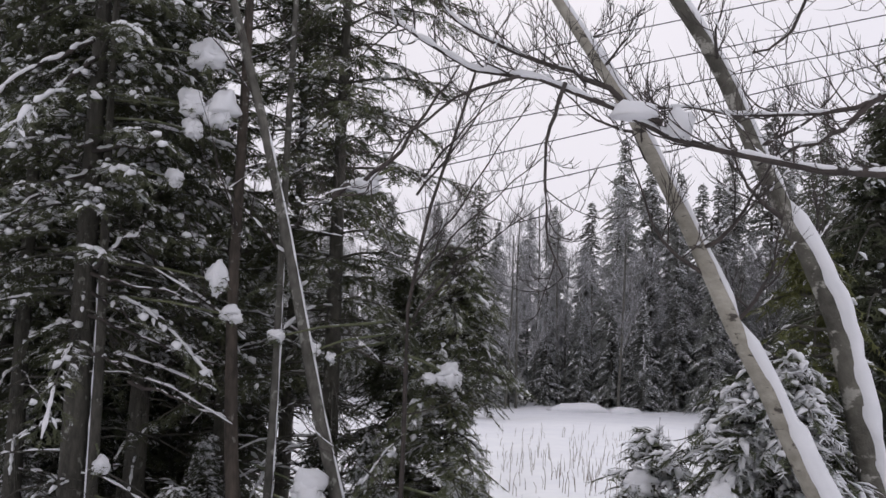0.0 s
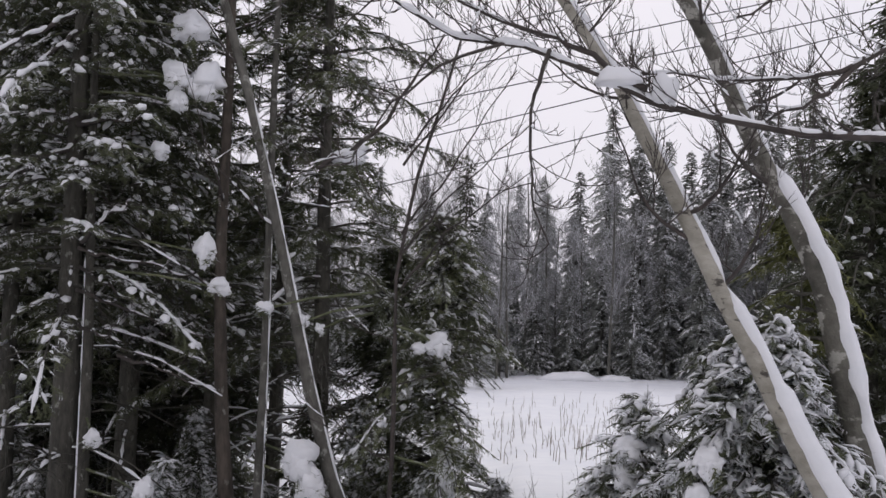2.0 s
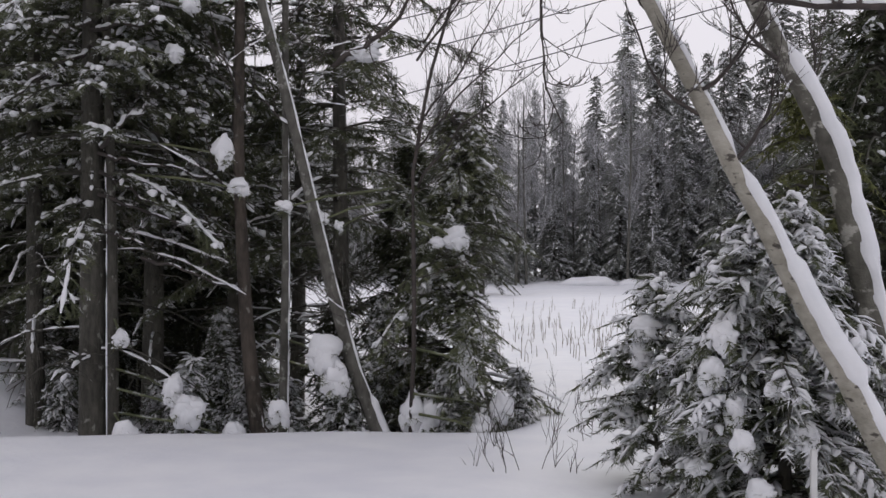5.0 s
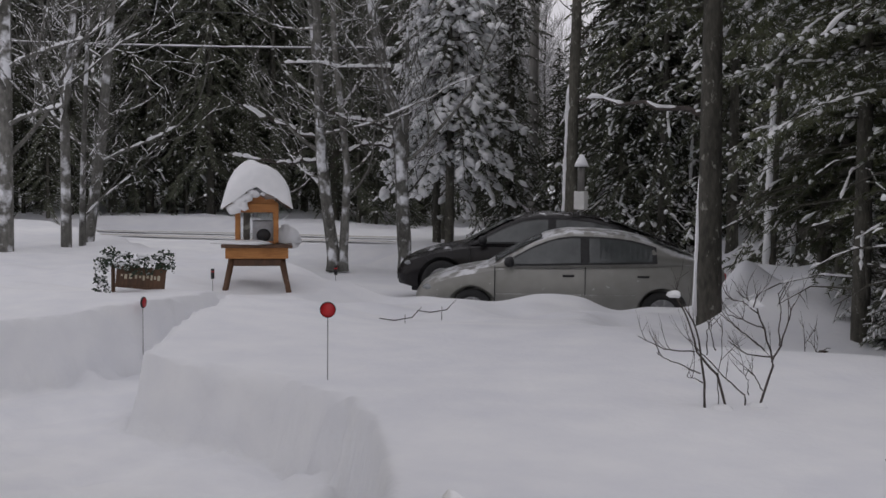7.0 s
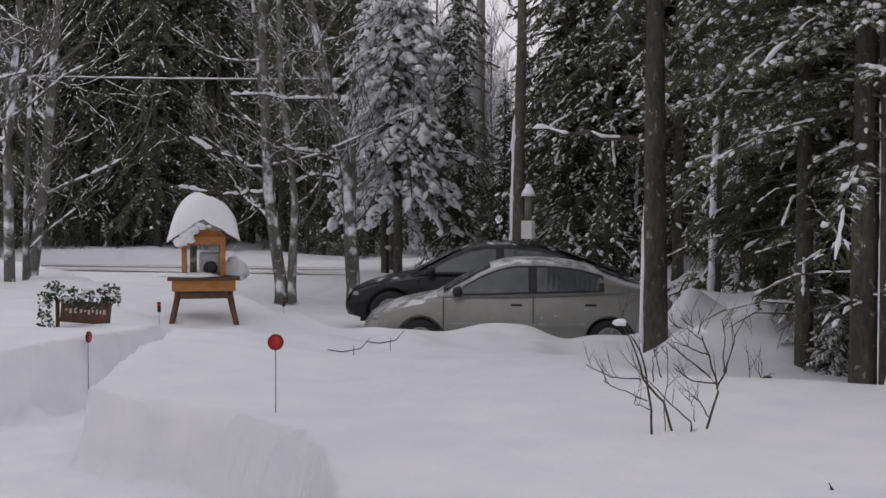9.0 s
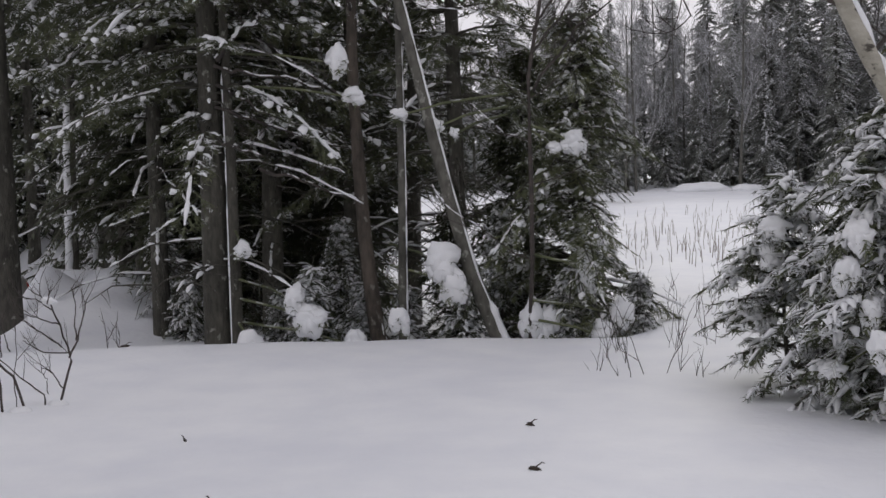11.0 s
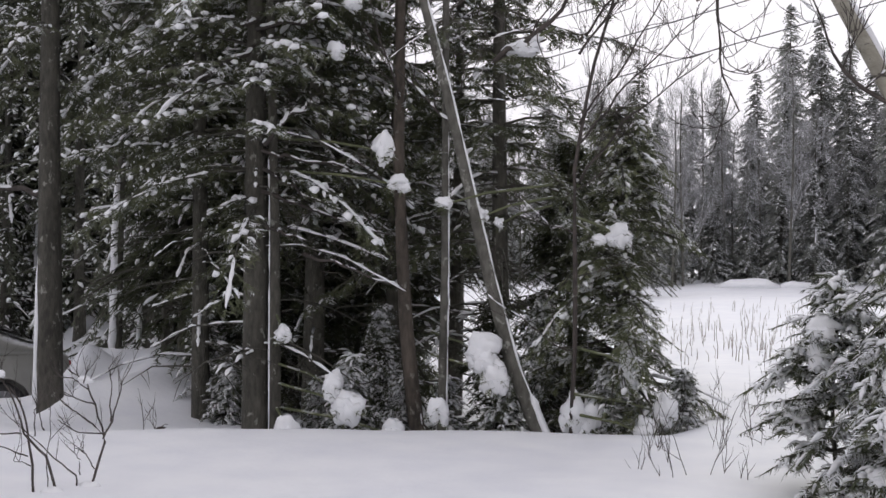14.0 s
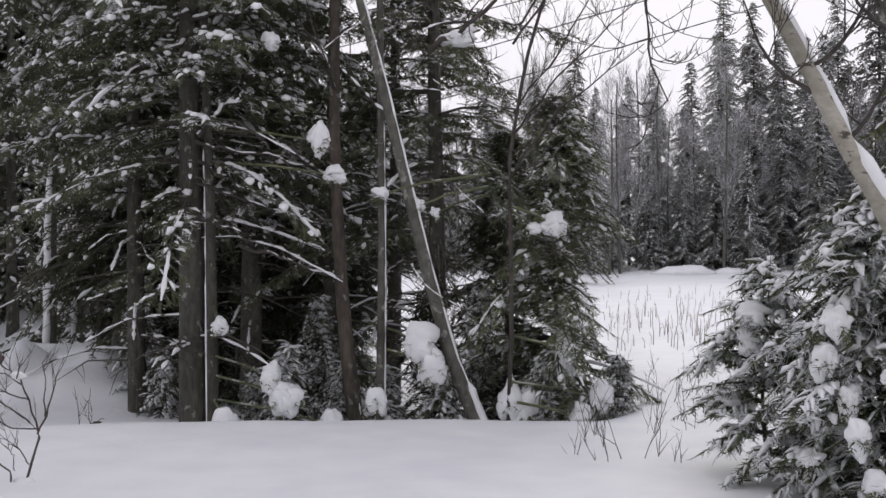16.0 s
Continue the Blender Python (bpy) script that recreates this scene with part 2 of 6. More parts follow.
# ---------------------------------------------------------------- mesh tools
class Shape:
    """Collects vertices and faces of one mesh."""

    def __init__(self):
        self.v, self.f = [], []

    def tube(self, pts, radii, sides=7, squash=1.0, cap=True, lump=0.0, rng=None):
        pts = [Vector(p) for p in pts]
        start, k = len(self.v), len(pts)
        for i, p in enumerate(pts):
            d = pts[min(i + 1, k - 1)] - pts[max(i - 1, 0)]
            if d.length < 1e-9:
                d = Vector((0, 0, 1))
            d.normalize()
            a = d.cross(Vector((0, 0, 1)))
            if a.length < 0.05:
                a = d.cross(Vector((0, 1, 0)))
            a.normalize()
            b = a.cross(d)
            for j in range(sides):
                w = 2 * math.pi * j / sides
                r = radii[i] * (1 + (rng.uniform(-lump, lump) if lump else 0))
                self.v.append(p + a * (r * math.cos(w)) + b * (r * squash * math.sin(w)))
        for i in range(k - 1):
            for j in range(sides):
                q = start + i * sides
                self.f.append((q + j, q + (j + 1) % sides, q + sides + (j + 1) % sides, q + sides + j))
        if cap:
            self.f.append(tuple(start + j for j in reversed(range(sides))))
            self.f.append(tuple(start + (k - 1) * sides + j for j in range(sides)))

    def spindle(self, p, q, r, bulge=0.4):
        p, q = Vector(p), Vector(q)
        d = q - p
        a = d.cross(Vector((0.13, 0.07, 1)))
        a.normalize()
        b = a.cross(d).normalized()
        m = p + d * bulge
        s = len(self.v)
        self.v += [p, m + a * r, m - a * r * 0.6 + b * r * 0.8, m - a * r * 0.6 - b * r * 0.8, q]
        self.f += [(s, s + 2, s + 1), (s, s + 3, s + 2), (s, s + 1, s + 3), (s + 4, s + 1, s + 2), (s + 4, s + 2, s + 3), (s + 4, s + 3, s + 1)]

    def needle(self, p, tip, w):
        s = len(self.v)
        self.v += [p - w, p + w, tip]
        self.f.append((s, s + 1, s + 2))

    def blob(self, c, rx, ry, rz, seed=0, rough=0.25, nu=10, nv=6, flat=True):
        c = Vector(c)
        s = len(self.v)
        off = Vector((seed * 3.1, seed * 1.7, seed * 0.9))
        for i in range(1, nv):
            th = math.pi * i / nv
            for j in range(nu):
                ph = 2 * math.pi * j / nu
                d = Vector((math.sin(th) * math.cos(ph), math.sin(th) * math.sin(ph), math.cos(th)))
                k = 1 + rough * (noise.noise(d * 1.4 + off) * 1.5 + noise.noise(d * 3.6 + off) * 0.7)
                z = d.z * rz * k
                if flat and z < 0:
                    z *= 0.35
                self.v.append(c + Vector((d.x * rx * k, d.y * ry * k, z)))
        top, bot = len(self.v), len(self.v) + 1
        self.v += [c + Vector((0, 0, rz * (1 + rough * noise.noise(Vector((0, 0, 1.4)) + off)))), c + Vector((0, 0, -rz * (0.35 if flat else 1)))]
        for i in range(nv - 2):
            for j in range(nu):
                a, b = s + i * nu + j, s + i * nu + (j + 1) % nu
                self.f.append((a, a + nu, b + nu, b))
        for j in range(nu):
            self.f.append((top, s + j, s + (j + 1) % nu))
            e = s + (nv - 2) * nu
            self.f.append((bot, e + (j + 1) % nu, e + j))

    def box(self, lo, hi):
        s = len(self.v)
        (x0, y0, z0), (x1, y1, z1) = lo, hi
        self.v += [Vector(p) for p in ((x0, y0, z0), (x1, y0, z0), (x1, y1, z0), (x0, y1, z0), (x0, y0, z1), (x1, y0, z1), (x1, y1, z1), (x0, y1, z1))]
        self.f += [tuple(s + i for i in q) for q in ((3, 2, 1, 0), (4, 5, 6, 7), (0, 1, 5, 4), (1, 2, 6, 5), (2, 3, 7, 6), (3, 0, 4, 7))]

    def mesh(self, name, smooth=True, bevel=0.0):
        me = bpy.data.meshes.new(name)
        me.from_pydata([tuple(p) for p in self.v], [], self.f)
        if bevel:
            bm = bmesh.new()
            bm.from_mesh(me)
            bmesh.ops.bevel(bm, geom=list(bm.edges), offset=bevel, segments=2, affect="EDGES", profile=0.6)
            bm.to_mesh(me)
            bm.free()
        if smooth:
            me.polygons.foreach_set("use_smooth", [True] * len(me.polygons))
        me.update()
        return me


def part(name, shape, mat, parent=None, label="", smooth=True, bevel=0.0, at=None):
    me = shape if isinstance(shape, bpy.types.Mesh) else shape.mesh(name, smooth, bevel)
    if not me.materials:
        me.materials.append(mat)
    ob = new(name, me)
    if parent:
        ob.parent = parent
    if at is not None:
        ob.matrix_basis = at
    if label:
        ob["label"] = label
    return ob


def slab(lo, hi):
    s = Shape()
    s.box(lo, hi)
    return s


def thing(name, m, label, category, group="", kind=""):
    e = new(name)
    e.empty_display_size = 0.2
    e.matrix_basis = m
    return tagged(e, label, category, group, kind)


def smooth(a, b, x):
    t = max(0.0, min(1.0, (x - a) / (b - a)))
    return t * t * (3 - 2 * t)


# ---------------------------------------------------------------- ground
TRENCH = [(-2.2, 2.2), (-3.62, 3.96), (-4.6, 5.05), (-5.46, 5.71), (-6.33, 5.98), (-7.85, 5.97), (-9.0, 7.3), (-10.25, 9.0),
          (-10.0, 7.9), (-9.85, 6.8), (-10.2, 5.85), (-11.5, 4.0), (-13, -2), (-4, -6), (3, -6), (2, -1)]
DRIVE = [(-4.8, 16.9), (-7.7, 14.5), (-9.8, 12.85), (-11.0, 12.4), (-13.5, 12.9), (-18.0, 14.2), (-25.5, 17.4), (-23, 22.2),
         (-17.5, 20.6), (-14, 19.6), (-9.5, 20.4), (-5.0, 19.5)]


def signed(poly, x, y):
    """Distance to a polygon, below zero inside."""
    best, inside, n = 1e9, False, len(poly)
    for i in range(n):
        (ax, ay), (bx, by) = poly[i], poly[(i + 1) % n]
        dx, dy = bx - ax, by - ay
        t = max(0, min(1, ((x - ax) * dx + (y - ay) * dy) / (dx * dx + dy * dy)))
        best = min(best, math.hypot(x - ax - t * dx, y - ay - t * dy))
        if (ay > y) != (by > y) and x < (bx - ax) * (y - ay) / (by - ay) + ax:
            inside = not inside
    return -best if inside else best


def height(x, y):
    r = math.hypot(x, y)
    yaw = math.degrees(math.atan2(-x, y))
    nz = noise.noise(Vector((x * 0.35, y * 0.35, 0.3)))
    nf = noise.noise(Vector((x * 1.3, y * 1.3, 4.0)))
    z = 0.6 + 0.045 * nz + 0.014 * nf
    # the thicket floor lies behind the crest of the bank
    wood = smooth(10.1, 11.6, r) * smooth(-4, -1, yaw) * (1 - smooth(24, 30, yaw))
    z -= 0.24 * wood
    # crest in front of the car
    z -= (0.25 + 0.04 * nz) * smooth(11.0, 14.2, r) * smooth(24, 30, yaw) * (1 - smooth(40, 46, yaw))
    z -= 0.1 * smooth(11.5, 13.0, r) * smooth(26.0, 27.5, yaw) * (1 - smooth(30, 32, yaw))
    # drifts between the thicket and the car
    z += (0.42 + 0.25 * nf) * smooth(12.3, 14.8, r) * smooth(17.5, 21, yaw) * (1 - smooth(24.5, 26.5, yaw))
    # open field
    field = smooth(12, 24, r) * (1 - smooth(-3, 1, yaw))
    z += (-0.28 - 0.05 * nz) * field
    far = smooth(30, 72, r) * (1 - smooth(20, 28, yaw))
    z += 0.22 * far + smooth(70, 90, r) * 0.5 + smooth(90, 400, r) * 6
    # woods floor is uneven
    if r > 12 and yaw > 8:
        z += 0.1 * nf * smooth(12, 15, r)
    z -= 0.17 * math.exp(-(((x + 11.4) / 1.5) ** 2 + ((y - 10.6) / 1.3) ** 2))
    # bank left of the feeder
    z += 0.1 * math.exp(-(((x + 11.2) / 1.8) ** 2 + ((y - 7.6) / 1.2) ** 2))
    if -30 < x < 0 and 8 < y < 26:
        d = signed(DRIVE, x, y)
        z += (-0.2 + 0.3 * smooth(-16, -24, x) - z + 0.02 * nf) * (1 - smooth(-0.5, 0.35, d))
    # the road behind and the bank beyond it
    u = (x + 24.8) * 0.906 + (y - 18.1) * 0.423
    v = -(x + 24.8) * 0.423 + (y - 18.1) * 0.906
    on = smooth(-0.8, 0.3, v) * (1 - smooth(5.0, 6.2, v)) * (1 - smooth(7, 11, u)) * smooth(-120, -100, u)
    z += (0.14 + 0.02 * nf - z) * on
    z -= (0.3 - 0.1 * nf) * smooth(4.5, 7.5, v) * (1 - smooth(9, 16, u)) * smooth(-120, -90, u)
    if -15 < x < 4 and -7 < y < 10:
        d = signed(TRENCH, x, y) + 0.05 * noise.noise(Vector((x * 2.1, y * 2.1, 7))) + 0.02 * noise.noise(Vector((x * 6, y * 6, 1)))
        z += (-0.02 + 0.06 * nf + 0.045 * noise.noise(Vector((x * 3, y * 3, 2))) + 0.22 * smooth(-0.45, -0.05, d) * max(0, noise.noise(Vector((x * 4, y * 4, 9)))) - z) * (1 - smooth(-0.06, 0.06, d))
    return z


def lines(lo, hi, step, reach, grow=1.09):
    mid = list(np.arange(lo, hi + 1e-6, step))
    up, s = [], step
    while (up[-1] if up else hi) < reach:
        s *= grow
        up.append((up[-1] if up else hi) + s)
    down, s = [], step
    while (down[-1] if down else lo) > -reach:
        s *= grow
        down.append((down[-1] if down else lo) - s)
    return down[::-1] + mid + up


def ground():
    xs, ys = lines(-12.6, 3.0, 0.07, 900), lines(0.2, 14.6, 0.07, 900)
    nx = len(xs)
    v = [(x, y, height(x, y)) for y in ys for x in xs]
    f = [(j * nx + i, j * nx + i + 1, (j + 1) * nx + i + 1, (j + 1) * nx + i) for j in range(len(ys) - 1) for i in range(nx - 1)]
    me = bpy.data.meshes.new("ground")
    me.from_pydata(v, [], f)
    me.polygons.foreach_set("use_smooth", [True] * len(f))
    me.materials.append(SNOW_GROUND)
    tagged(new("ground", me), "deep white snow over yard, field and woods floor, cut by a shovelled path", "snow", kind="structure")


ground()


def track():
    """Two packed, dirty wheel tracks on the road."""
    for off in (0.9, 2.5):
        s = Shape()
        n = 60
        for i in range(n + 1):
            u = -70 + 77 * i / n
            for w in (0, 0.45):
                v = off + w + 0.05 * noise.noise(Vector((u * 0.5, off, 0)))
                x, y = -24.8 + u * 0.906 - v * 0.423, 18.1 + u * 0.423 + v * 0.906
                s.v.append(Vector((x, y, height(x, y) + 0.05)))
        for i in range(n):
            s.f.append((2 * i, 2 * i + 2, 2 * i + 3, 2 * i + 1))
        ob = part("road_track", s, TRACK)
        tagged(ob, "packed brown-grey wheel track on the snowy road", "track", kind="structure")


TRACK = material("packed_dirty_snow", (0.4, 0.38, 0.35), (0.64, 0.62, 0.6), 3, 0.8, 0.4, 20)
track()


# ---------------------------------------------------------------- trees
def along(pts, s):
    k = (len(pts) - 1) * s
    i = min(int(k), len(pts) - 2)
    return pts[i].lerp(pts[i + 1], k - i)


def snow_strip(shape, pts, r, rng, s0=0.1, s1=1.0, gaps=0.25, tall=0.8, step=0.09):
    """Broken, lumpy ridges of snow on the upper side of a limb."""
    total = sum((pts[i + 1] - pts[i]).length for i in range(len(pts) - 1))
    s = s0
    while s < s1 - 0.03:
        e = min(s1, s + rng.uniform(0.12, 0.34))
        n = max(4, int((e - s) * total / (step * 0.7)) + 2)
        run = [along(pts, s + (e - s) * i / (n - 1)) for i in range(n)]
        rad = [r * (0.35 if i in (0, n - 1) else rng.uniform(0.6, 1.25)) for i in range(n)]
        shape.tube([p + Vector((0, 0, q * tall * 0.7)) for p, q in zip(run, rad)], rad, 6, tall, lump=0.12, rng=rng)
        s = e + (rng.uniform(0.03, 0.2) if rng.random() < gaps else 0.0)


def spray(needles, p, d, length, r, rng, brush):
    """One twig with its needles."""
    tip = p + d * length
    needles.spindle(p, tip, r * 0.55 if brush else r)
    if brush:
        side = d.cross(Vector((0, 0, 1)))
        if side.length < 1e-3:
            side = Vector((1, 0, 0))
        side.normalize()
        n = max(3, int(length / (brush * 0.6)))
        for i in range(n):
            q = p + d * (length * (i + 0.6) / n)
            for sg in (-1, 1):
                t = q + d * rng.uniform(0.015, 0.05) + side * (sg * rng.uniform(0.025, 0.05)) + Vector((0, 0, rng.uniform(-0.035, 0.02)))
                needles.needle(q, t, d * 0.008)


def conifer(h, base, spread, seed, trunk_r=0.1, gap=0.22, brush=0.05, twig_gap=0.09, droop=0.5, snow=0.5, per=5, twig_r=0.014,
            lean=(0, 0), bark=None, needle=None, name="fir_tree", blobs=0.3, dead=0, profile=1.0, fat=1.0, tmax=0.24, strip=0.35, finger=False, thin=0.15):
    """A fir with whorls of drooping boughs. Returns its Empty at the base."""
    rng = random.Random(seed)
    t = thing(name, pose(0, 0, 0), "", "")
    trunk, leaf, white, sticks = Shape(), Shape(), Shape(), Shape()
    axis = [Vector((lean[0] * u * u * h + 0.03 * math.sin(u * 5 + seed), lean[1] * u * u * h + 0.03 * math.cos(u * 4 + seed), u * h)) for u in [i / 8 for i in range(9)]]
    trunk.tube([axis[0] - Vector((0, 0, 0.4))] + axis, [trunk_r * 1.25] + [trunk_r * (1 - 0.93 * i / 8) for i in range(9)], 9)
    z = base
    while z < h - 0.1:
        u = (z - base) / (h - base)
        o = along(axis, z / h)
        for k in range(per if u < 0.85 else max(4, per - 2)):
            az = rng.uniform(0, 2 * math.pi)
            ln = spread * ((1 - u) ** profile * 0.95 + 0.05) * rng.uniform(0.5, 1.15)
            # uneven crown: some sides are thin
            side = noise.noise(Vector((math.cos(az) * 1.2, math.sin(az) * 1.2, z * 0.8 / max(1, h * 0.12) + seed)))
            if side < -thin and u < 0.9:
                ln *= 0.35
            ln *= 1 + 0.4 * side
            d = Vector((math.cos(az), math.sin(az), 0))
            rise = 0.15 + 0.5 * u
            dr = droop * rng.uniform(0.15, 1.35) * (1 - 0.5 * u)
            rise *= rng.uniform(0.2, 1.5)
            turn = d.cross(Vector((0, 0, 1))) * rng.uniform(-0.22, 0.22)
            pts = [o + d * (ln * s) + turn * (ln * s * s) + Vector((0, 0, ln * (rise * s - (rise + dr) * s * s))) for s in (0, 0.25, 0.5, 0.75, 1.0)]
            sticks.tube(pts, [0.013 * fat * (1 - 0.8 * s) + 0.002 for s in (0, 0.25, 0.5, 0.75, 1)], 4, cap=False)
            n = max(3, int(ln / twig_gap))
            for i in range(n):
                s = 0.18 + 0.82 * (i + rng.random() * 0.6) / n
                p = along(pts, min(s, 1))
                out = (along(pts, min(s + 0.05, 1.0)) - along(pts, min(s, 0.95))).normalized() if s < 0.95 else (pts[-1] - pts[-2]).normalized()
                cross = out.cross(Vector((0, 0, 1))).normalized()
                for sg in (-1, 1):
                    tl = min(tmax, (0.5 * (1.05 - s) + 0.1) * max(ln, 0.4)) * rng.uniform(0.6, 1.15)
                    w = (out * rng.uniform(0.55, 0.9) + cross * sg * rng.uniform(0.6, 1.0) + Vector((0, 0, rng.uniform(-0.75, 0.2)))).normalized()
                    spray(leaf, p, w, tl, twig_r, rng, brush)
                    if brush and tl > 0.12 and rng.random() < 0.8:
                        m2 = p + w * tl * 0.5
                        for sg2 in (-1, 1):
                            w2 = (w + cross.cross(Vector((0, 0, 1))) * 0.3 + out.cross(w).cross(w) * sg2 * 0.7 + Vector((0, 0, -0.15))).normalized()
                            spray(leaf, m2, w2, tl * 0.5, twig_r * 0.9, rng, brush)
                    if rng.random() < blobs:
                        if finger:
                            a, b = p + w * tl * 0.2, p + w * tl * 1.0
                        else:
                            a = p + w * tl * rng.uniform(0.1, 0.6)
                            b = a + w * rng.uniform(0.03, 0.1) * fat
                        rr = rng.choice((0.012, 0.015, 0.018, 0.023, 0.028, 0.038)) * (0.6 + snow) * fat * (0.8 if finger else 1.0)
                        white.tube([a + Vector((0, 0, 0.012)), a.lerp(b, 0.5) + Vector((0, 0, 0.02)), b + Vector((0, 0, 0.008))], [rr * 0.5, rr, rr * 0.35], 5, 0.6)
            spray(leaf, pts[-1], (pts[-1] - pts[-2]).normalized(), 0.14, twig_r, rng, brush)
            if rng.random() < snow * strip:
                snow_strip(white, pts, rng.uniform(0.016, 0.034) * (0.6 + 0.7 * snow) * fat, rng, 0.3, 1.0, 0.75, 0.6, 0.09 if brush else 0.2)
        z += gap * (1 - 0.6 * u) * rng.uniform(0.7, 1.3)
    for k in range(dead):
        zz = rng.uniform(0.5, base + 0.8)
        o = along(axis, zz / h)
        az = rng.uniform(0, 2 * math.pi)
        ln = rng.uniform(0.4, 1.5)
        pts = [o + Vector((math.cos(az) * ln * s, math.sin(az) * ln * s, ln * (0.1 * s - 0.35 * s * s) + 0.03 * rng.uniform(-1, 1))) for s in (0, 0.3, 0.6, 1.0)]
        sticks.tube(pts, [0.014, 0.011, 0.008, 0.003], 4, cap=False)
        for j in range(3):
            p = along(pts, rng.uniform(0.3, 0.95))
            w = Vector((rng.uniform(-1, 1), rng.uniform(-1, 1), rng.uniform(-0.7, 0.2))).normalized()
            sticks.tube([p, p + w * 0.16, p + w * 0.3 + Vector((0, 0, -0.04))], [0.005, 0.004, 0.002], 3, cap=False)
        if rng.random() < min(0.5, snow * 1.3):
            snow_strip(white, pts, rng.uniform(0.012, 0.024), rng, 0.05, 1.0, 0.5)
    part("trunk", trunk, bark or BARK, t)
    tagged(part("bough", sticks, bark or BARK, t, "dark bare boughs"), kind="stuff")
    tagged(part("foliage", leaf, needle or NEEDLE, t, "dark green needles", smooth=False), kind="stuff")
    tagged(part("snow_load", white, SNOW, t, "white snow lying on the boughs"), kind="stuff")
    return t


def limb_tree(wood, white, p, d, length, r, depth, rng, up=0.12, wild=0.5, snow=0.5, sides=6, twiggy=3, rmin=0.0025, fork=0.72):
    """A bare hardwood limb that forks again and again."""
    k = 4
    pts, q, w = [p], p.copy(), d.normalized()
    for i in range(k):
        w = (w + Vector((rng.uniform(-1, 1), rng.uniform(-1, 1), rng.uniform(-0.8, 1))) * wild * 0.32 + Vector((0, 0, up * 0.4))).normalized()
        q = q + w * (length / k)
        pts.append(q.copy())
    rad = [r * (1 - 0.5 * i / k) for i in range(k + 1)]
    if depth == 0:
        rad = [r * (1 - 0.8 * i / k) for i in range(k + 1)]
    wood.tube(pts, rad, sides if depth > 1 else 4, cap=False)
    if snow and rng.random() < snow * (0.3 if depth == 0 else 1.0) and abs(w.z) < 0.75:
        snow_strip(white, pts, max(0.008, r * 1.05), rng, 0.05, 0.98, 0.5)
    if depth == 0:
        return
    for i in range(twiggy):
        s = 0.3 + 0.7 * (i + rng.random() * 0.7) / twiggy
        o = along(pts, min(s, 0.99))
        side = Vector((rng.uniform(-1, 1), rng.uniform(-1, 1), rng.uniform(-0.35, 0.9))).normalized()
        nd = (w * 0.8 + side * 0.9).normalized()
        limb_tree(wood, white, o, nd, length * fork * rng.uniform(0.65, 1.05), max(rmin, r * (1 - 0.5 * s) * 0.55), depth - 1, rng, up, wild, snow, sides, twiggy, rmin, fork)
    limb_tree(wood, white, pts[-1], w, length * fork, max(rmin, r * 0.5), depth - 1, rng, up, wild, snow, sides, twiggy, rmin, fork)


def bare_tree(h, r, seed, depth=3, limbs=9, crown=0.35, snow=0.5, bark=None, name="bare_tree", axis=None, reach=0.28, plaster=None, twiggy=3, up=0.15, twigmat=None, rmin=0.0025, girth=0.36):
    """A leafless tree: trunk along axis, forking limbs, and snow on them."""
    rng = random.Random(seed)
    t = thing(name, pose(0, 0, 0), "", "")
    trunk, wood, white = Shape(), Shape(), Shape()
    if axis is None:
        axis = [Vector((0.05 * math.sin(u * 4 + seed) * h * 0.2, 0.04 * math.cos(u * 3 + seed) * h * 0.2, u * h)) for u in [i / 8 for i in range(9)]]
    n = len(axis)
    rad = [r * (1 - 0.6 * i / (n - 1)) for i in range(n)]
    trunk.tube([axis[0] - Vector((0, 0, 0.35))] + axis, [r * 1.2] + rad, 10)
    for i in range(limbs):
        s = crown + (0.98 - crown) * (i + rng.random()) / limbs
        az = rng.uniform(0, 2 * math.pi)
        d = Vector((math.cos(az), math.sin(az), rng.uniform(0.05, 0.7)))
        limb_tree(wood, white, along(axis, s), d, h * reach * (1.15 - 0.7 * s) * rng.uniform(0.6, 1.1), r * (1 - 0.75 * s) * girth, depth, rng, up, 0.8, snow, twiggy=twiggy, rmin=rmin)
    if plaster:
        for s0, s1, side, w, *sunk in plaster:
            sd = Vector(side).normalized()
            m = max(5, int((s1 - s0) * h / 0.12))
            run, rr = [], []
            for i in range(m + 1):
                s = s0 + (s1 - s0) * i / m
                run.append(along(axis, s) + sd * (r * (1 - 0.6 * s) * (sunk[0] if sunk else 0.92)))
                rr.append(w * (0.1 if i in (0, m) else rng.uniform(0.6, 1.2) * (0.65 if i in (1, m - 1) else 1) if sunk else (0.95 + 0.45 * noise.noise(Vector((i * 0.3, seed, s0 * 9)))) * (0.35 if w < 0.025 and rng.random() < 0.1 else 1)))
            white.tube(run, rr, 7, 1.0, lump=0.22, rng=rng)
    part("trunk", trunk, bark or BARK_GREY, t)
    tagged(part("limb", wood, twigmat or TWIG, t, "dark leafless limbs and twigs"), kind="stuff")
    if white.f:
        tagged(part("snow_load", white, SNOW, t, "white snow on the limbs"), kind="stuff")
    return t




def plant(proto, x, y, label, category, group, size=1.0, turn=0.0, drop=0.05, tilt=(0, 0)):
    m = pose(x, y, height(x, y) - drop, tilt[0], tilt[1], turn) @ Matrix.Scale(size, 4)
    if proto.get("used"):
        ob = copy_thing(proto, m)
        ob.scale = (size, size, size)
    else:
        proto.matrix_basis = m
        proto["used"] = 1
        ob = proto
    return tagged(ob, label, category, group)


rng = random.Random(11)


def polar(yaw, d):
    a = radians(yaw)
    return -math.sin(a) * d, math.cos(a) * d


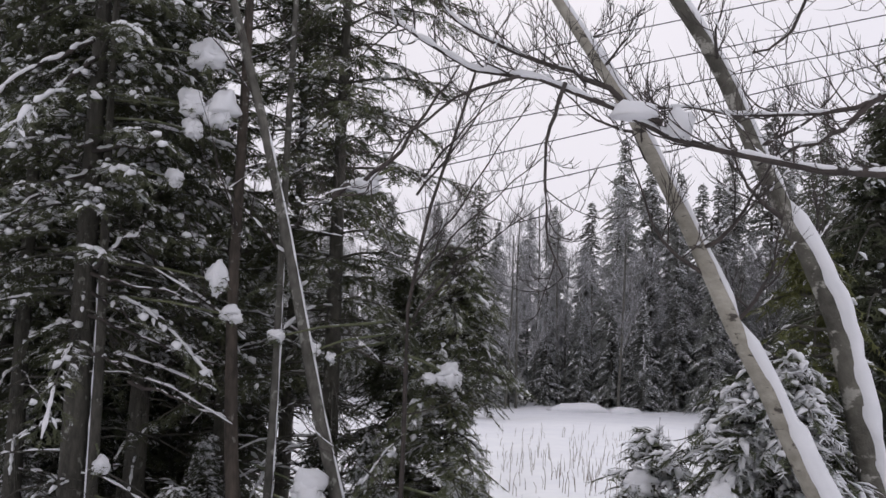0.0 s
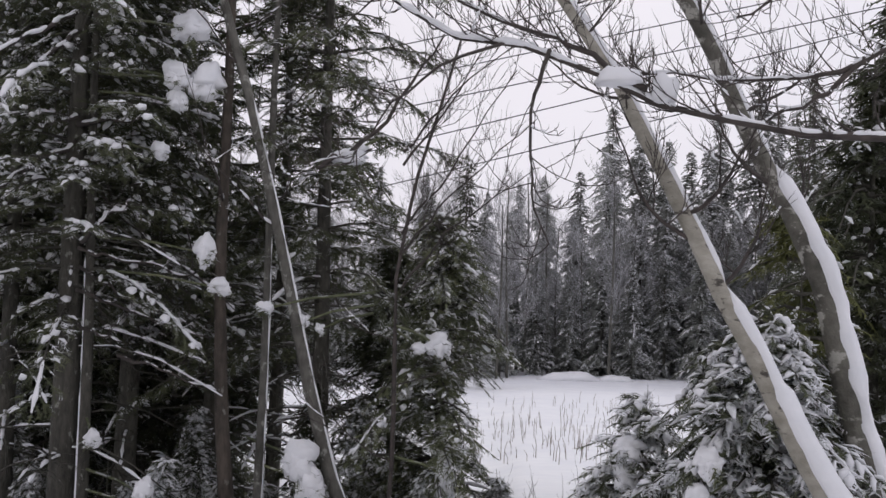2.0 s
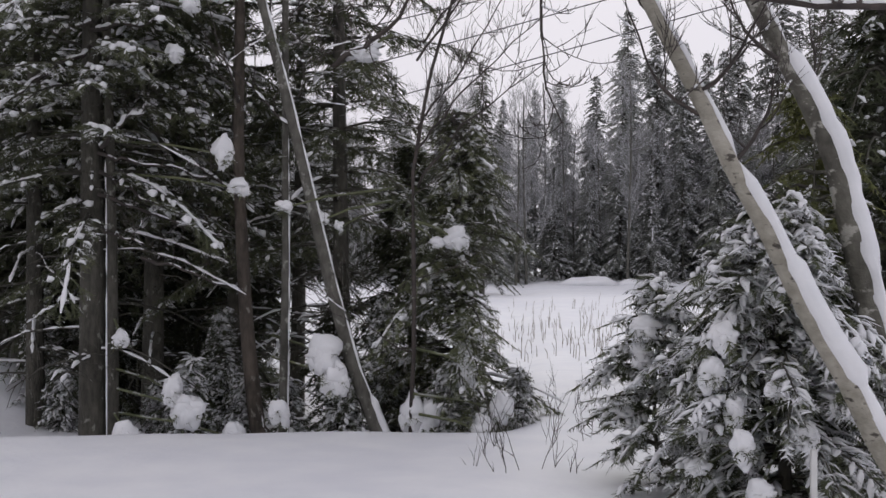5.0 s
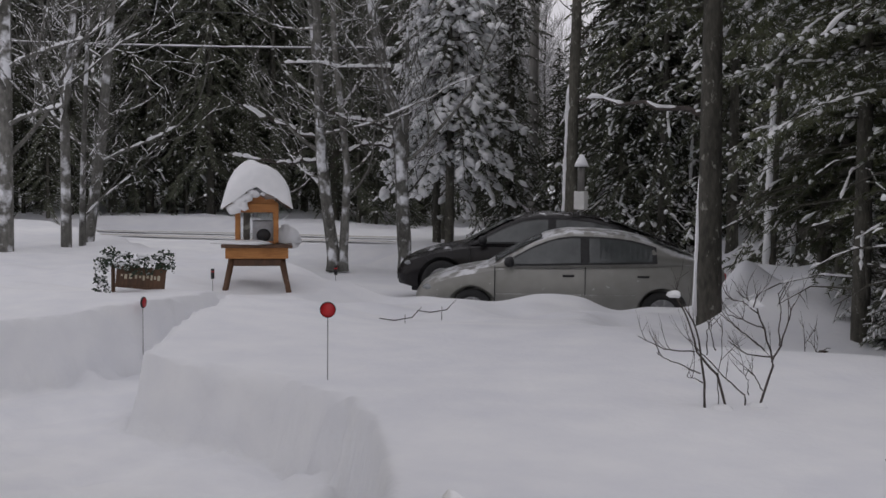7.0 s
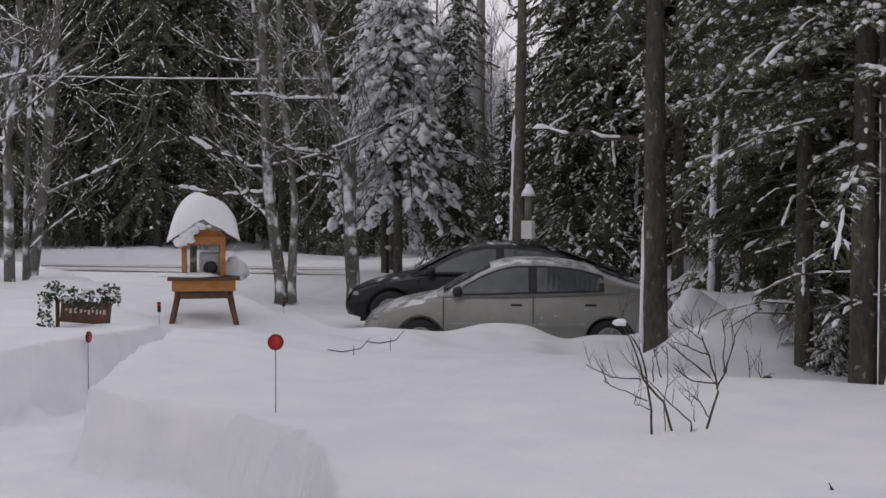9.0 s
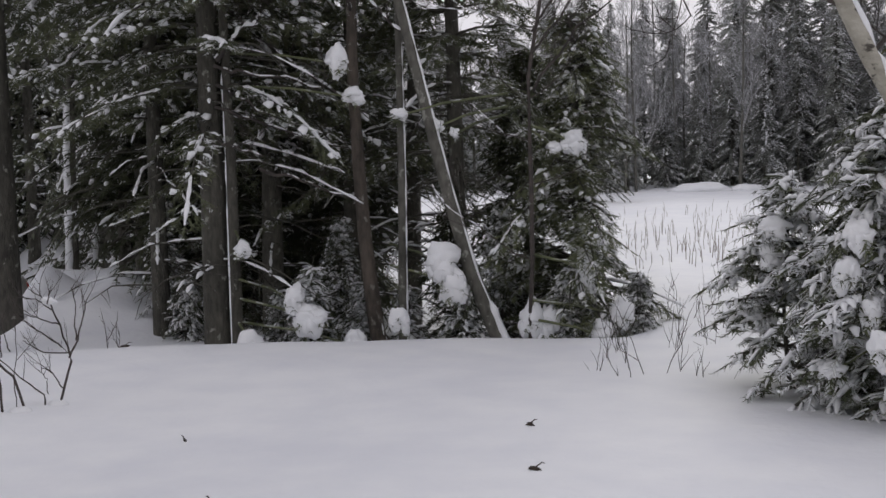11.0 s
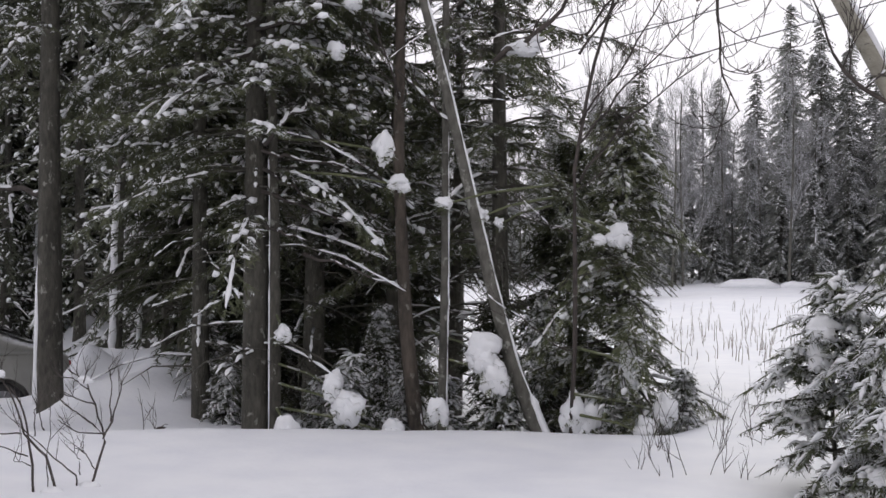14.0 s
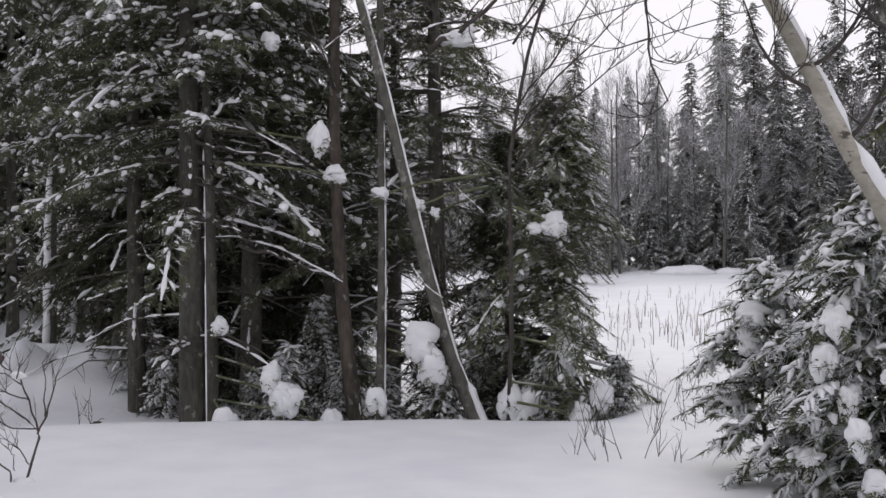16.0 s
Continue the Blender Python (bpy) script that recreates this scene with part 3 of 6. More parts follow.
# --- prototypes
FIR_TALL = [conifer(9.5, 2.0, 1.4, 21, 0.13, 0.19, 0.05, 0.09, 0.4, 0.75, 5, dead=26, profile=0.5, blobs=0.42, tmax=0.26, strip=0.55),
            conifer(10.5, 2.5, 1.3, 22, 0.11, 0.19, 0.05, 0.09, 0.45, 0.75, 5, dead=30, profile=0.5, blobs=0.42, tmax=0.26, strip=0.55)]
FIR_SPARSE = conifer(9.0, 1.9, 1.3, 24, 0.1, 0.27, 0.05, 0.085, 0.3, 0.4, 5, dead=34, profile=0.3, blobs=0.14, tmax=0.28, thin=0.05)
FIR_MID = [conifer(3.2, 0.3, 0.95, 31, 0.045, 0.13, 0.045, 0.075, 0.6, 0.35, 6, blobs=0.1, dead=4, profile=0.8, needle=NEEDLE_SHADED),
           conifer(2.4, 0.15, 0.9, 32, 0.035, 0.13, 0.045, 0.075, 0.65, 0.5, 6, needle=NEEDLE_SNOWY, blobs=0.22, profile=0.8)]
FIR_EDGE = conifer(3.3, 0.12, 1.1, 37, 0.045, 0.11, 0.04, 0.07, 0.55, 0.4, 6, blobs=0.2, dead=6, profile=0.6, tmax=0.24, strip=0.5, thin=0.02)
FIR_SMALL = conifer(1.15, 0.05, 0.55, 33, 0.02, 0.11, 0.045, 0.06, 0.7, 0.7, 6, needle=NEEDLE_SNOWY, blobs=0.4, finger=True)
SPRUCE_WOOD = [conifer(11.5, 0.9, 2.1, 41, 0.14, 0.26, 0, 0.08, 0.65, 0.4, 6, twig_r=0.022, needle=NEEDLE_WOOD, blobs=0.1, fat=1.5, dead=8, profile=0.75, tmax=0.28),
               conifer(13, 1.6, 1.9, 42, 0.15, 0.26, 0, 0.08, 0.7, 0.35, 6, twig_r=0.022, needle=NEEDLE_WOOD, blobs=0.08, fat=1.5, dead=14, profile=0.7, tmax=0.28)]
SPRUCE_DARK = conifer(11, 0.8, 1.9, 45, 0.13, 0.26, 0, 0.052, 0.95, 0.4, 6, twig_r=0.016, needle=NEEDLE_WOOD, blobs=0.16, fat=1.7, dead=10, profile=0.65, tmax=0.2)
SPRUCE_DRIVE = conifer(10.5, 2.3, 1.9, 44, 0.13, 0.27, 0, 0.09, 0.85, 0.85, 6, twig_r=0.024, needle=NEEDLE_WOOD, blobs=0.4, fat=3.2, dead=6, profile=0.7, tmax=0.3, strip=0.5)
PINE_WOOD = [conifer(16, 2.4, 2.2, 43, 0.14, 0.3, 0, 0.085, 0.4, 0.12, 6, twig_r=0.026, needle=NEEDLE_WOOD, blobs=0.02, fat=1.1, dead=30, profile=0.45, tmax=0.32)]
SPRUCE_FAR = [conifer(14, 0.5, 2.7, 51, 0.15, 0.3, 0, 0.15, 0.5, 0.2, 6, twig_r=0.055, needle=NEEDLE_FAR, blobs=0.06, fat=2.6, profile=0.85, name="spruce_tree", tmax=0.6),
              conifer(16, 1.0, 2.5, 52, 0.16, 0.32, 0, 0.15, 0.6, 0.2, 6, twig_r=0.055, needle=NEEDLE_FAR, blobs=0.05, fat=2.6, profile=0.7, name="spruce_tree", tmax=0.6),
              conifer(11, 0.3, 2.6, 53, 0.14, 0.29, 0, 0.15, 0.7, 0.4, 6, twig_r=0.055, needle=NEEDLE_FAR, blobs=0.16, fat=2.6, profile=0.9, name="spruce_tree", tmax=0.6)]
BARE_FAR = [bare_tree(11.5, 0.09, 61, 2, 22, 0.15, 0.1, BARK_GREY, reach=0.26, twigmat=TWIG_FAR, up=0.4, rmin=0.012, twiggy=5),
            bare_tree(13, 0.1, 62, 2, 22, 0.2, 0.1, BARK_GREY, reach=0.26, twigmat=TWIG_FAR, up=0.4, rmin=0.012, twiggy=5)]

# --- the thicket before the field: trunks that stand out
for i, (x, y, k, size, turn, tx, ty) in enumerate((
        (-3.42, 11.1, 0, 1.06, 20, 0, 0.3), (-4.3, 12.05, 1, 0.9, 80, 0, 0), (-3.2, 12.45, 0, 0.95, 140, 0, 0.5),
        (-5.1, 13.9, 1, 1.0, 250, 0, 0), (-4.2, 14.6, 0, 1.05, 10, 0, 0), (-6.0, 15.6, 1, 1.05, 65, 0, 0))):
    plant(FIR_TALL[k], x, y, "tall fir with grey trunk, dead lower boughs and snowy dark crown", "fir tree", "firs of the thicket", size, turn, 0.05, (tx, ty))
plant(FIR_SPARSE, -1.22, 12.05, "straight fir with thin snowy boughs and sky between them", "fir tree", "firs of the thicket", 1.0, 200)
plant(FIR_SPARSE, -1.8, 13.1, "straight fir with thin snowy boughs and sky between them", "fir tree", "firs of the thicket", 0.9, 310)
plant(FIR_SPARSE, -2.35, 12.6, "straight fir with thin snowy boughs and sky between them", "fir tree", "firs of the thicket", 0.95, 60)
car_side = plant(conifer(11, 3.3, 1.5, 28, 0.135, 0.45, 0.07, 0.11, 0.5, 0.5, 5, dead=0, profile=0.5, blobs=0.3, tmax=0.28, strip=0.5), -6.25, 12.72, "tall fir beside the silver car, snow stuck to its trunk", "fir tree", "firs of the thicket", 1.1, 33)

for i, (x, y, k, size, turn) in enumerate((
        (-2.3, 11.7, 1, 0.55, 30), (-1.25, 11.9, 0, 0.5, 220), (-0.75, 11.6, 1, 0.6, 80), (-4.75, 13.6, 0, 1.3, 15), (-5.6, 14.6, 0, 1.4, 95), (-4.45, 12.75, 1, 0.55, 50), (-4.05, 13.7, 0, 1.35, 200), (-3.55, 13.9, 0, 1.3, 260),
        (-2.75, 13.3, 0, 0.8, 130), (-3.9, 13.2, 1, 0.9, 10), (-0.55, 12.6, 0, 0.95, 250))):
    plant(FIR_MID[k], x, y, "young fir bowed down with fresh snow in the thicket", "fir tree", "young firs", size, turn)
plant(FIR_EDGE, -0.05, 11.3, "bushy dark young fir with drooping snow-dusted boughs at the thicket's end", "fir tree", "young firs", 0.97, 40)
for i, (x, y, size, turn) in enumerate(((-2.45, 11.0, 0.8, 0), (-1.05, 10.95, 0.75, 90), (-2.85, 11.35, 0.6, 45), (-0.1, 10.9, 0.7, 10), (0.5, 11.0, 0.6, 200),
                                        (-1.6, 11.2, 0.6, 300), (-4.0, 12.0, 0.7, 120), (-2.05, 11.4, 0.6, 0))):
    plant(FIR_SMALL, x, y, "snow-covered fir seedling at the foot of the thicket", "fir tree", "fir seedlings", size, turn)

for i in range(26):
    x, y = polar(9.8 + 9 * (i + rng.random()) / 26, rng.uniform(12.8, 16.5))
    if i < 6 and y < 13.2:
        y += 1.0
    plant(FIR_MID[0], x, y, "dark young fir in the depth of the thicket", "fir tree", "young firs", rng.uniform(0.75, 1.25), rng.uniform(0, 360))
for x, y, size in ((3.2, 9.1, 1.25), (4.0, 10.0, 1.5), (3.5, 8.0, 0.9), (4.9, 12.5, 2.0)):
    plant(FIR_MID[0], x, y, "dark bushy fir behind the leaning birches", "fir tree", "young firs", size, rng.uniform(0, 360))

# --- right of the opening: a heavy young spruce and a sapling
ob = conifer(1.75, 0.03, 0.92, 71, 0.04, 0.085, 0.03, 0.05, 0.6, 0.7, 7, needle=NEEDLE_SNOWY, blobs=0.6, name="spruce_tree", profile=0.6, twig_r=0.012, tmax=0.15, fat=0.72, strip=0.5, finger=True, thin=0.25)
big_spruce = plant(ob, 1.92, 7.2, "young spruce heavy with snow beside the opening", "spruce tree", "spruces", 1.12, 0)
ob = conifer(1.45, 0.06, 0.75, 72, 0.018, 0.13, 0.03, 0.05, 0.2, 0.7, 5, needle=NEEDLE_SNOWY, blobs=0.6, name="spruce_tree", profile=0.8, twig_r=0.012, tmax=0.14, fat=0.72, strip=0.6, finger=True, thin=0.1)
thin_spruce = plant(ob, 1.31, 7.9, "thin spruce sapling with snow pillows on its boughs", "spruce tree", "spruces", 1.0, 0)

ob = conifer(2.7, 0.8, 0.5, 73, 0.02, 0.15, 0.045, 0.07, 0.7, 0.3, 4, needle=NEEDLE_CEDAR, blobs=0.1, name="cedar_tree", profile=0.4, tmax=0.2, thin=0.05)
plant(ob, 2.32, 8.0, "slim yellow-green cedar beside the leaning birches", "cedar tree", "", 1.0, 0)
# --- woods behind the cars and along the road
def woods(kind, x, y, size):
    plant(kind, x, y, "tall dark spruce with snow on its boughs in the woods", "spruce tree", "spruces of the woods", size, rng.uniform(0, 360))


for i in range(40):
    x, y = polar(14.5 + 16.3 * (i + rng.random()) / 40, rng.uniform(18.5, 36))
    if signed(DRIVE, x, y) > 2.0:
        woods(rng.choice((SPRUCE_WOOD[0], SPRUCE_DARK, SPRUCE_WOOD[1], PINE_WOOD[0])), x, y, rng.uniform(0.8, 1.15))
for i in range(84):
    yaw = 38.8 + 40 * (i + rng.random()) / 84
    x, y = polar(yaw, (41, 47, 55)[i % 3] + rng.uniform(-2, 4))
    woods(PINE_WOOD[0] if i % 3 else SPRUCE_WOOD[i % 2], x, y, rng.uniform(0.95, 1.3))
for i in range(44):
    yaw = 37.5 + 40 * (i + rng.random()) / 44
    x, y = polar(yaw, rng.uniform(37.5, 44))
    woods(SPRUCE_WOOD[i % 2], x, y, rng.uniform(0.22, 0.5))
for x, y, size in ((-16.9, 21.6, 0.85), (-18.0, 22.6, 0.8), (-18.9, 24.0, 0.85)):
    plant(SPRUCE_DRIVE, x, y, "spruce with thick snow on drooping boughs by the drive", "spruce tree", "spruces of the woods", size, rng.uniform(0, 360))
for x, y, size in ((-17.3, 24.6, 0.75), (-12.6, 21.9, 0.9), (-13.9, 24.6, 0.95), (-11.3, 21.2, 0.85), (-9.6, 20.6, 0.85), (-7.6, 18.8, 0.8), (-10.2, 23.0, 1.0), (-6.3, 17.2, 0.75), (-8.6, 22.0, 1.0), (-5.6, 16.4, 0.7)):
    plant(SPRUCE_DARK, x, y, "dark spruce with tufts of snow on hanging boughs by the drive", "spruce tree", "spruces of the woods", size, rng.uniform(0, 360))
for i in range(26):
    x, y = polar(34.2 + 2.6 * rng.random(), rng.uniform(38, 60))
    woods(SPRUCE_WOOD[0], x, y, rng.uniform(0.2, 0.42))

for x, y, size in ((-18.3, 30.0, 0.45), (-17.2, 28.5, 0.3), (-20.4, 30.5, 0.35), (-16.9, 27.0, 0.5), (-16.2, 25.0, 0.4)):
    woods(SPRUCE_WOOD[0], x, y, size)
for i in range(44):
    x, y = polar(33.4 + 4.4 * (i + rng.random()) / 44, rng.uniform(40, 68))
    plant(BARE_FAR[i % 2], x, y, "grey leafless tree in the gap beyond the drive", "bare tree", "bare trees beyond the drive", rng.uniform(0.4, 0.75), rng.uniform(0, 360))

for i in range(15):
    x, y = 15.5 + 24 * (i + rng.random()) / 15, rng.uniform(57, 70)
    plant(SPRUCE_WOOD[i % 2], x, y, "tall dark spruce at the edge of the field", "spruce tree", "spruces across the field", rng.uniform(1.05, 1.5), rng.uniform(0, 360))

plant(SPRUCE_WOOD[0], 0.6, 58, "broad dark spruce standing before the far woods", "spruce tree", "spruces across the field", 0.98, 30)
plant(SPRUCE_WOOD[1], -1.2, 61, "broad dark spruce standing before the far woods", "spruce tree", "spruces across the field", 0.75, 130)
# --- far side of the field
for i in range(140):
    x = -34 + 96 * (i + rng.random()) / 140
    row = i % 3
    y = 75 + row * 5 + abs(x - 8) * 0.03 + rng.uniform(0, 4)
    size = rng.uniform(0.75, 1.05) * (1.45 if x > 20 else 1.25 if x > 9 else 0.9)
    plant(SPRUCE_FAR[rng.choice((0, 1, 2))], x, y, "frosted spruce at the far edge of the field, haze in its pale colour", "spruce tree", "spruces across the field", size * (0.6, 0.9, 1.0)[row], rng.uniform(0, 360))
for i in range(66):
    x = -26 + 80 * (i + rng.random()) / 66
    plant(BARE_FAR[i % 2], x, 73.5 + rng.uniform(0, 12), "frosted leafless tree at the far edge of the field, haze in its pale twigs", "bare tree", "bare trees across the field", rng.uniform(0.65, 1.05), rng.uniform(0, 360))


# ---------------------------------------------------------------- single trees that stand out
def vecs(*pts):
    return [Vector(p) for p in pts]


def add_limb(tree, pts, r, snow_r=0.0, seed=1, mat=None, twigs=0, label="snowy dead limb"):
    """A limb, with the snow on it, as a part of a planted tree; points in world metres."""
    g = random.Random(seed)
    inv = tree.matrix_basis.inverted()
    pts = vecs(*pts)
    fine = [along(pts, i / 10) + Vector((g.uniform(-1, 1), g.uniform(-1, 1), g.uniform(-1, 1))) * (0.006 + r * 0.9) for i in range(11)]
    s, w = Shape(), Shape()
    s.tube(fine, [r * (1 - 0.7 * i / 10) for i in range(11)], 6)
    for i in range(twigs):
        o = along(fine, g.uniform(0.15, 1.0))
        d = (fine[-1] - fine[0]).normalized() + Vector((g.uniform(-1, 1), g.uniform(-0.6, 0.6), g.uniform(-0.7, 1.0))) * 0.9
        limb_tree(s, w, o, d, g.uniform(0.1, 0.34), max(0.0035, r * 0.22), 2, g, 0.3, 1.0, 0.08, 5, 2)
    ob = part("limb", s, mat or TWIG, tree, label)
    ob.matrix_parent_inverse = inv
    if snow_r:
        snow_strip(w, fine, snow_r, g, 0.02, 0.98, 0.35)
    if w.f:
        ob = tagged(part("limb_snow", w, SNOW, tree, "ridge of white snow"), kind="stuff")
        ob.matrix_parent_inverse = inv


def add_clump(tree, p, rx, rz, seed):
    """A pillow of snow on a bough that starts at the trunk."""
    g = random.Random(seed)
    inv = tree.matrix_basis.inverted()
    p = Vector(p)
    base = tree.matrix_basis.translation
    s = Shape()
    s.tube([Vector((base.x, base.y, p.z + 0.15)), p.lerp(Vector((base.x, base.y, p.z)), 0.4) + Vector((0, 0, 0.08)), p - Vector((0, 0, 0.02)), p + (p - base).normalized() * 0.12 - Vector((0, 0, 0.1))],
           [0.014, 0.012, 0.009, 0.004], 5)
    for i in range(16):
        d = Vector((g.uniform(-1, 1), g.uniform(-1, 1), g.uniform(-0.8, 0.1))).normalized()
        spray(s, p - Vector((0, 0, 0.02)), d, rx * g.uniform(0.9, 1.7), 0.012, g, 0.04)
    ob = part("bough", s, NEEDLE, tree, "needled bough pressed down by snow", smooth=False)
    ob.matrix_parent_inverse = inv
    b = Shape()
    # several soft lobes that sag over the bough
    b.blob(p, rx * 0.95, rx * g.uniform(0.6, 0.8), rz * 0.9, seed, 0.3, 18, 12)
    for k in range(4):
        a = g.uniform(0, 6.28)
        q = p + Vector((math.cos(a) * 0.45 * rx, -abs(math.sin(a)) * 0.3 * rx, -g.uniform(0.1, 0.5) * rz))
        b.blob(q, rx * g.uniform(0.45, 0.75), rx * g.uniform(0.4, 0.6), rz * g.uniform(0.45, 0.75), seed + k, 0.35, 14, 10, False)
    ob = part("snow_pillow", b, SNOW, tree, "thick pillow of fresh snow")
    ob.matrix_parent_inverse = inv


main_fir = bpy.data.objects["fir_tree"]
for i, pts in enumerate((((-3.3, 10.95, 3.0), (-3.05, 10.9, 2.94), (-2.7, 10.95, 2.88), (-2.28, 11.0, 2.78)),
                         ((-3.3, 10.95, 2.82), (-2.81, 10.95, 2.56), (-2.31, 11.05, 2.37)),
                         ((-3.3, 10.95, 2.65), (-2.76, 10.95, 2.43), (-2.11, 11.1, 2.24)),
                         ((-3.3, 10.95, 2.32), (-3.03, 10.82, 2.25), (-2.84, 10.8, 2.17)),
                         ((-2.95, 11.0, 2.05), (-2.65, 10.92, 1.99), (-2.4, 10.98, 1.91), (-2.0, 11.06, 1.74)),
                         ((-3.4, 10.95, 4.2), (-3.5, 10.8, 4.12), (-3.66, 10.62, 4.05)),
                         ((-3.4, 10.95, 4.17), (-3.0, 10.85, 4.18), (-2.65, 10.92, 4.2)),
                         ((-3.38, 10.95, 3.95), (-3.62, 10.7, 3.76), (-3.95, 10.53, 3.45), (-4.3, 10.4, 3.1)),
                         ((-3.38, 10.95, 5.2), (-3.8, 10.7, 4.9), (-4.3, 10.5, 4.4)),
                         ((-3.38, 10.95, 5.0), (-3.7, 10.7, 4.6), (-4.1, 10.5, 4.0)),
                         ((-3.3, 10.95, 3.05), (-3.08, 10.6, 3.13), (-3.01, 10.6, 3.25), (-2.81, 10.65, 3.38)))):
    add_limb(main_fir, pts, 0.02 if i < 5 else 0.026, 0.014 if i < 5 else 0.028, 100 + i, twigs=4 if i < 5 else 2)
for i, (p, rx, rz) in enumerate((((-2.32, 10.69, 5.0), 0.16, 0.14), ((-2.16, 10.71, 4.5), 0.16, 0.19), ((-2.44, 10.67, 4.55), 0.13, 0.14), ((-2.42, 10.66, 4.33), 0.1, 0.1),
                                 ((-2.54, 10.64, 3.87), 0.09, 0.09), ((-2.13, 10.73, 3.0), 0.1, 0.16), ((-2.0, 10.75, 2.7), 0.1, 0.08))):
    add_clump(main_fir, p, rx, rz, 40 + i)


def trunk_tree(axis, r, seed, label, bark, plaster, limbs=5, crown=0.55, category="tree", name="leaning_tree", reach=0.16, depth=2, snow=0.6, group="", twigmat=None):
    base = Vector(axis[0])  # foot of the trunk
    axis = [Vector(p) - base for p in axis]
    h = axis[-1].z
    fine = [along(axis, i / 16) for i in range(17)]
    t = bare_tree(h, r, seed, depth, limbs, crown, snow, bark, name, fine, reach, plaster, 3, 0.2, twigmat)
    t.matrix_basis = pose(*base)
    return tagged(t, label, category, group)


# the leaning trunk, with snow along its upper edge
lean = trunk_tree(((-0.62, 10.75, 0.3), (-0.72, 10.8, 0.49), (-0.96, 10.83, 1.07), (-1.17, 10.85, 1.83), (-1.38, 10.86, 2.7), (-1.56, 10.83, 3.46), (-1.8, 10.8, 4.38), (-2.13, 10.72, 5.5), (-2.4, 10.7, 7.0)),
                  0.08, 81, "leaning grey hardwood trunk with a line of snow along it", BARK_GREY, ((0.0, 0.75, (0.75, -0.45, 0.3), 0.013), (0.0, 0.2, (0.75, -0.45, 0.3), 0.04), (0.0, 0.12, (0.8, -0.4, 0.2), 0.07)), 6)
# a reddish trunk that bends to one side, a thin straight one and a sapling
bent = trunk_tree(((-1.75, 11.15, 0.3), (-1.89, 11.15, 0.5), (-2.0, 11.17, 1.53), (-2.07, 11.15, 2.89), (-2.06, 11.16, 4.46), (-2.1, 11.2, 8.0)), 0.085, 82,
                  "reddish-brown fir trunk bending upward in the thicket", BARK_RED, ((0.0, 0.22, (0.7, -0.4, 0), 0.014),), 5)
thin = trunk_tree(((-1.62, 11.0, 0.3), (-1.6, 11.0, 2.0), (-1.62, 11.02, 4.4), (-1.6, 11.0, 7.0)), 0.05, 83, "thin straight grey stem in the thicket", BARK_GREY, ((0.0, 0.5, (0.7, -0.4, 0), 0.01),), 6, 0.5)
twin = trunk_tree(((-3.17, 10.98, 0.3), (-3.2, 11.0, 2.4), (-3.27, 11.0, 4.6), (-3.3, 11.0, 7.5)), 0.06, 84, "slim trunk pressed against a larger fir, snow in the gap", BARK, ((0.0, 0.42, (-0.9, -0.5, 0), 0.014),), 3, 0.7)
sapling = trunk_tree(((-0.42, 10.64, 0.3), (-0.45, 10.64, 0.55), (-0.41, 10.64, 1.33), (-0.43, 10.64, 2.81), (-0.29, 10.65, 3.64), (-0.1, 10.65, 4.28), (0.1, 10.6, 5.0)), 0.026, 85,
                     "dark whippy sapling with upswept twigs before the thicket", TWIG, None, 12, 0.3, reach=0.17, name="sapling", snow=0.15)
add_limb(lean, ((-1.15, 10.85, 3.8), (-0.84, 10.82, 3.96), (-0.54, 10.84, 4.25), (-0.33, 10.84, 4.63), (-0.05, 10.85, 5.05)), 0.028, 0.0, 131, twigs=9)
add_limb(lean, ((-1.1, 11.2, 3.88), (-0.95, 10.9, 3.88), (-0.7, 10.85, 3.95)), 0.03, 0.06, 132)
for k, (tip, z) in enumerate((((0.55, 10.3, 4.6), 3.2), ((0.75, 10.4, 4.2), 3.0), ((0.4, 10.5, 5.0), 3.8), ((0.7, 10.2, 3.7), 2.7), ((0.9, 10.6, 5.2), 3.9))):
    add_limb(sapling, ((-0.4, 10.64, z), (0.0, 10.5, z + 0.5), tip), 0.012, 0.0, 140 + k, twigs=11)
for i, (p, rx, rz) in enumerate((((-1.59, 10.83, 2.53), 0.07, 0.06), ((-1.26, 10.87, 2.42), 0.06, 0.06), ((-1.11, 10.89, 2.35), 0.05, 0.05), ((-0.91, 10.91, 3.9), 0.17, 0.08))):
    add_clump(lean, p, rx, rz, 60 + i)
for i, (p, rx, rz) in enumerate((((-0.05, 10.78, 2.24), 0.11, 0.11), ((-0.22, 10.75, 2.2), 0.07, 0.06), ((0.05, 10.75, 1.12), 0.09, 0.24), ((-0.43, 10.7, 0.7), 0.1, 0.2), ((-0.3, 10.75, 0.62), 0.12, 0.2), ((0.36, 10.75, 0.72), 0.11, 0.16), ((0.2, 10.65, 0.55), 0.12, 0.14))):
    add_clump(sapling, p, rx, rz, 70 + i)
for i, (p, rx, rz) in enumerate((((-1.22, 10.68, 1.2), 0.17, 0.2), ((-1.1, 10.62, 1.0), 0.12, 0.18), ((-1.6, 10.62, 0.7), 0.1, 0.12))):
    add_clump(bent, p, rx, rz, 80 + i)
for i, (p, rx, rz) in enumerate((((-2.38, 10.55, 0.72), 0.15, 0.16), ((-2.52, 10.55, 0.9), 0.1, 0.14), ((-2.92, 10.5, 0.5), 0.12, 0.16), ((-3.0, 10.6, 1.35), 0.07, 0.09), ((-2.0, 10.6, 0.5), 0.1, 0.14))):
    add_clump(twin, p, rx, rz, 90 + i)

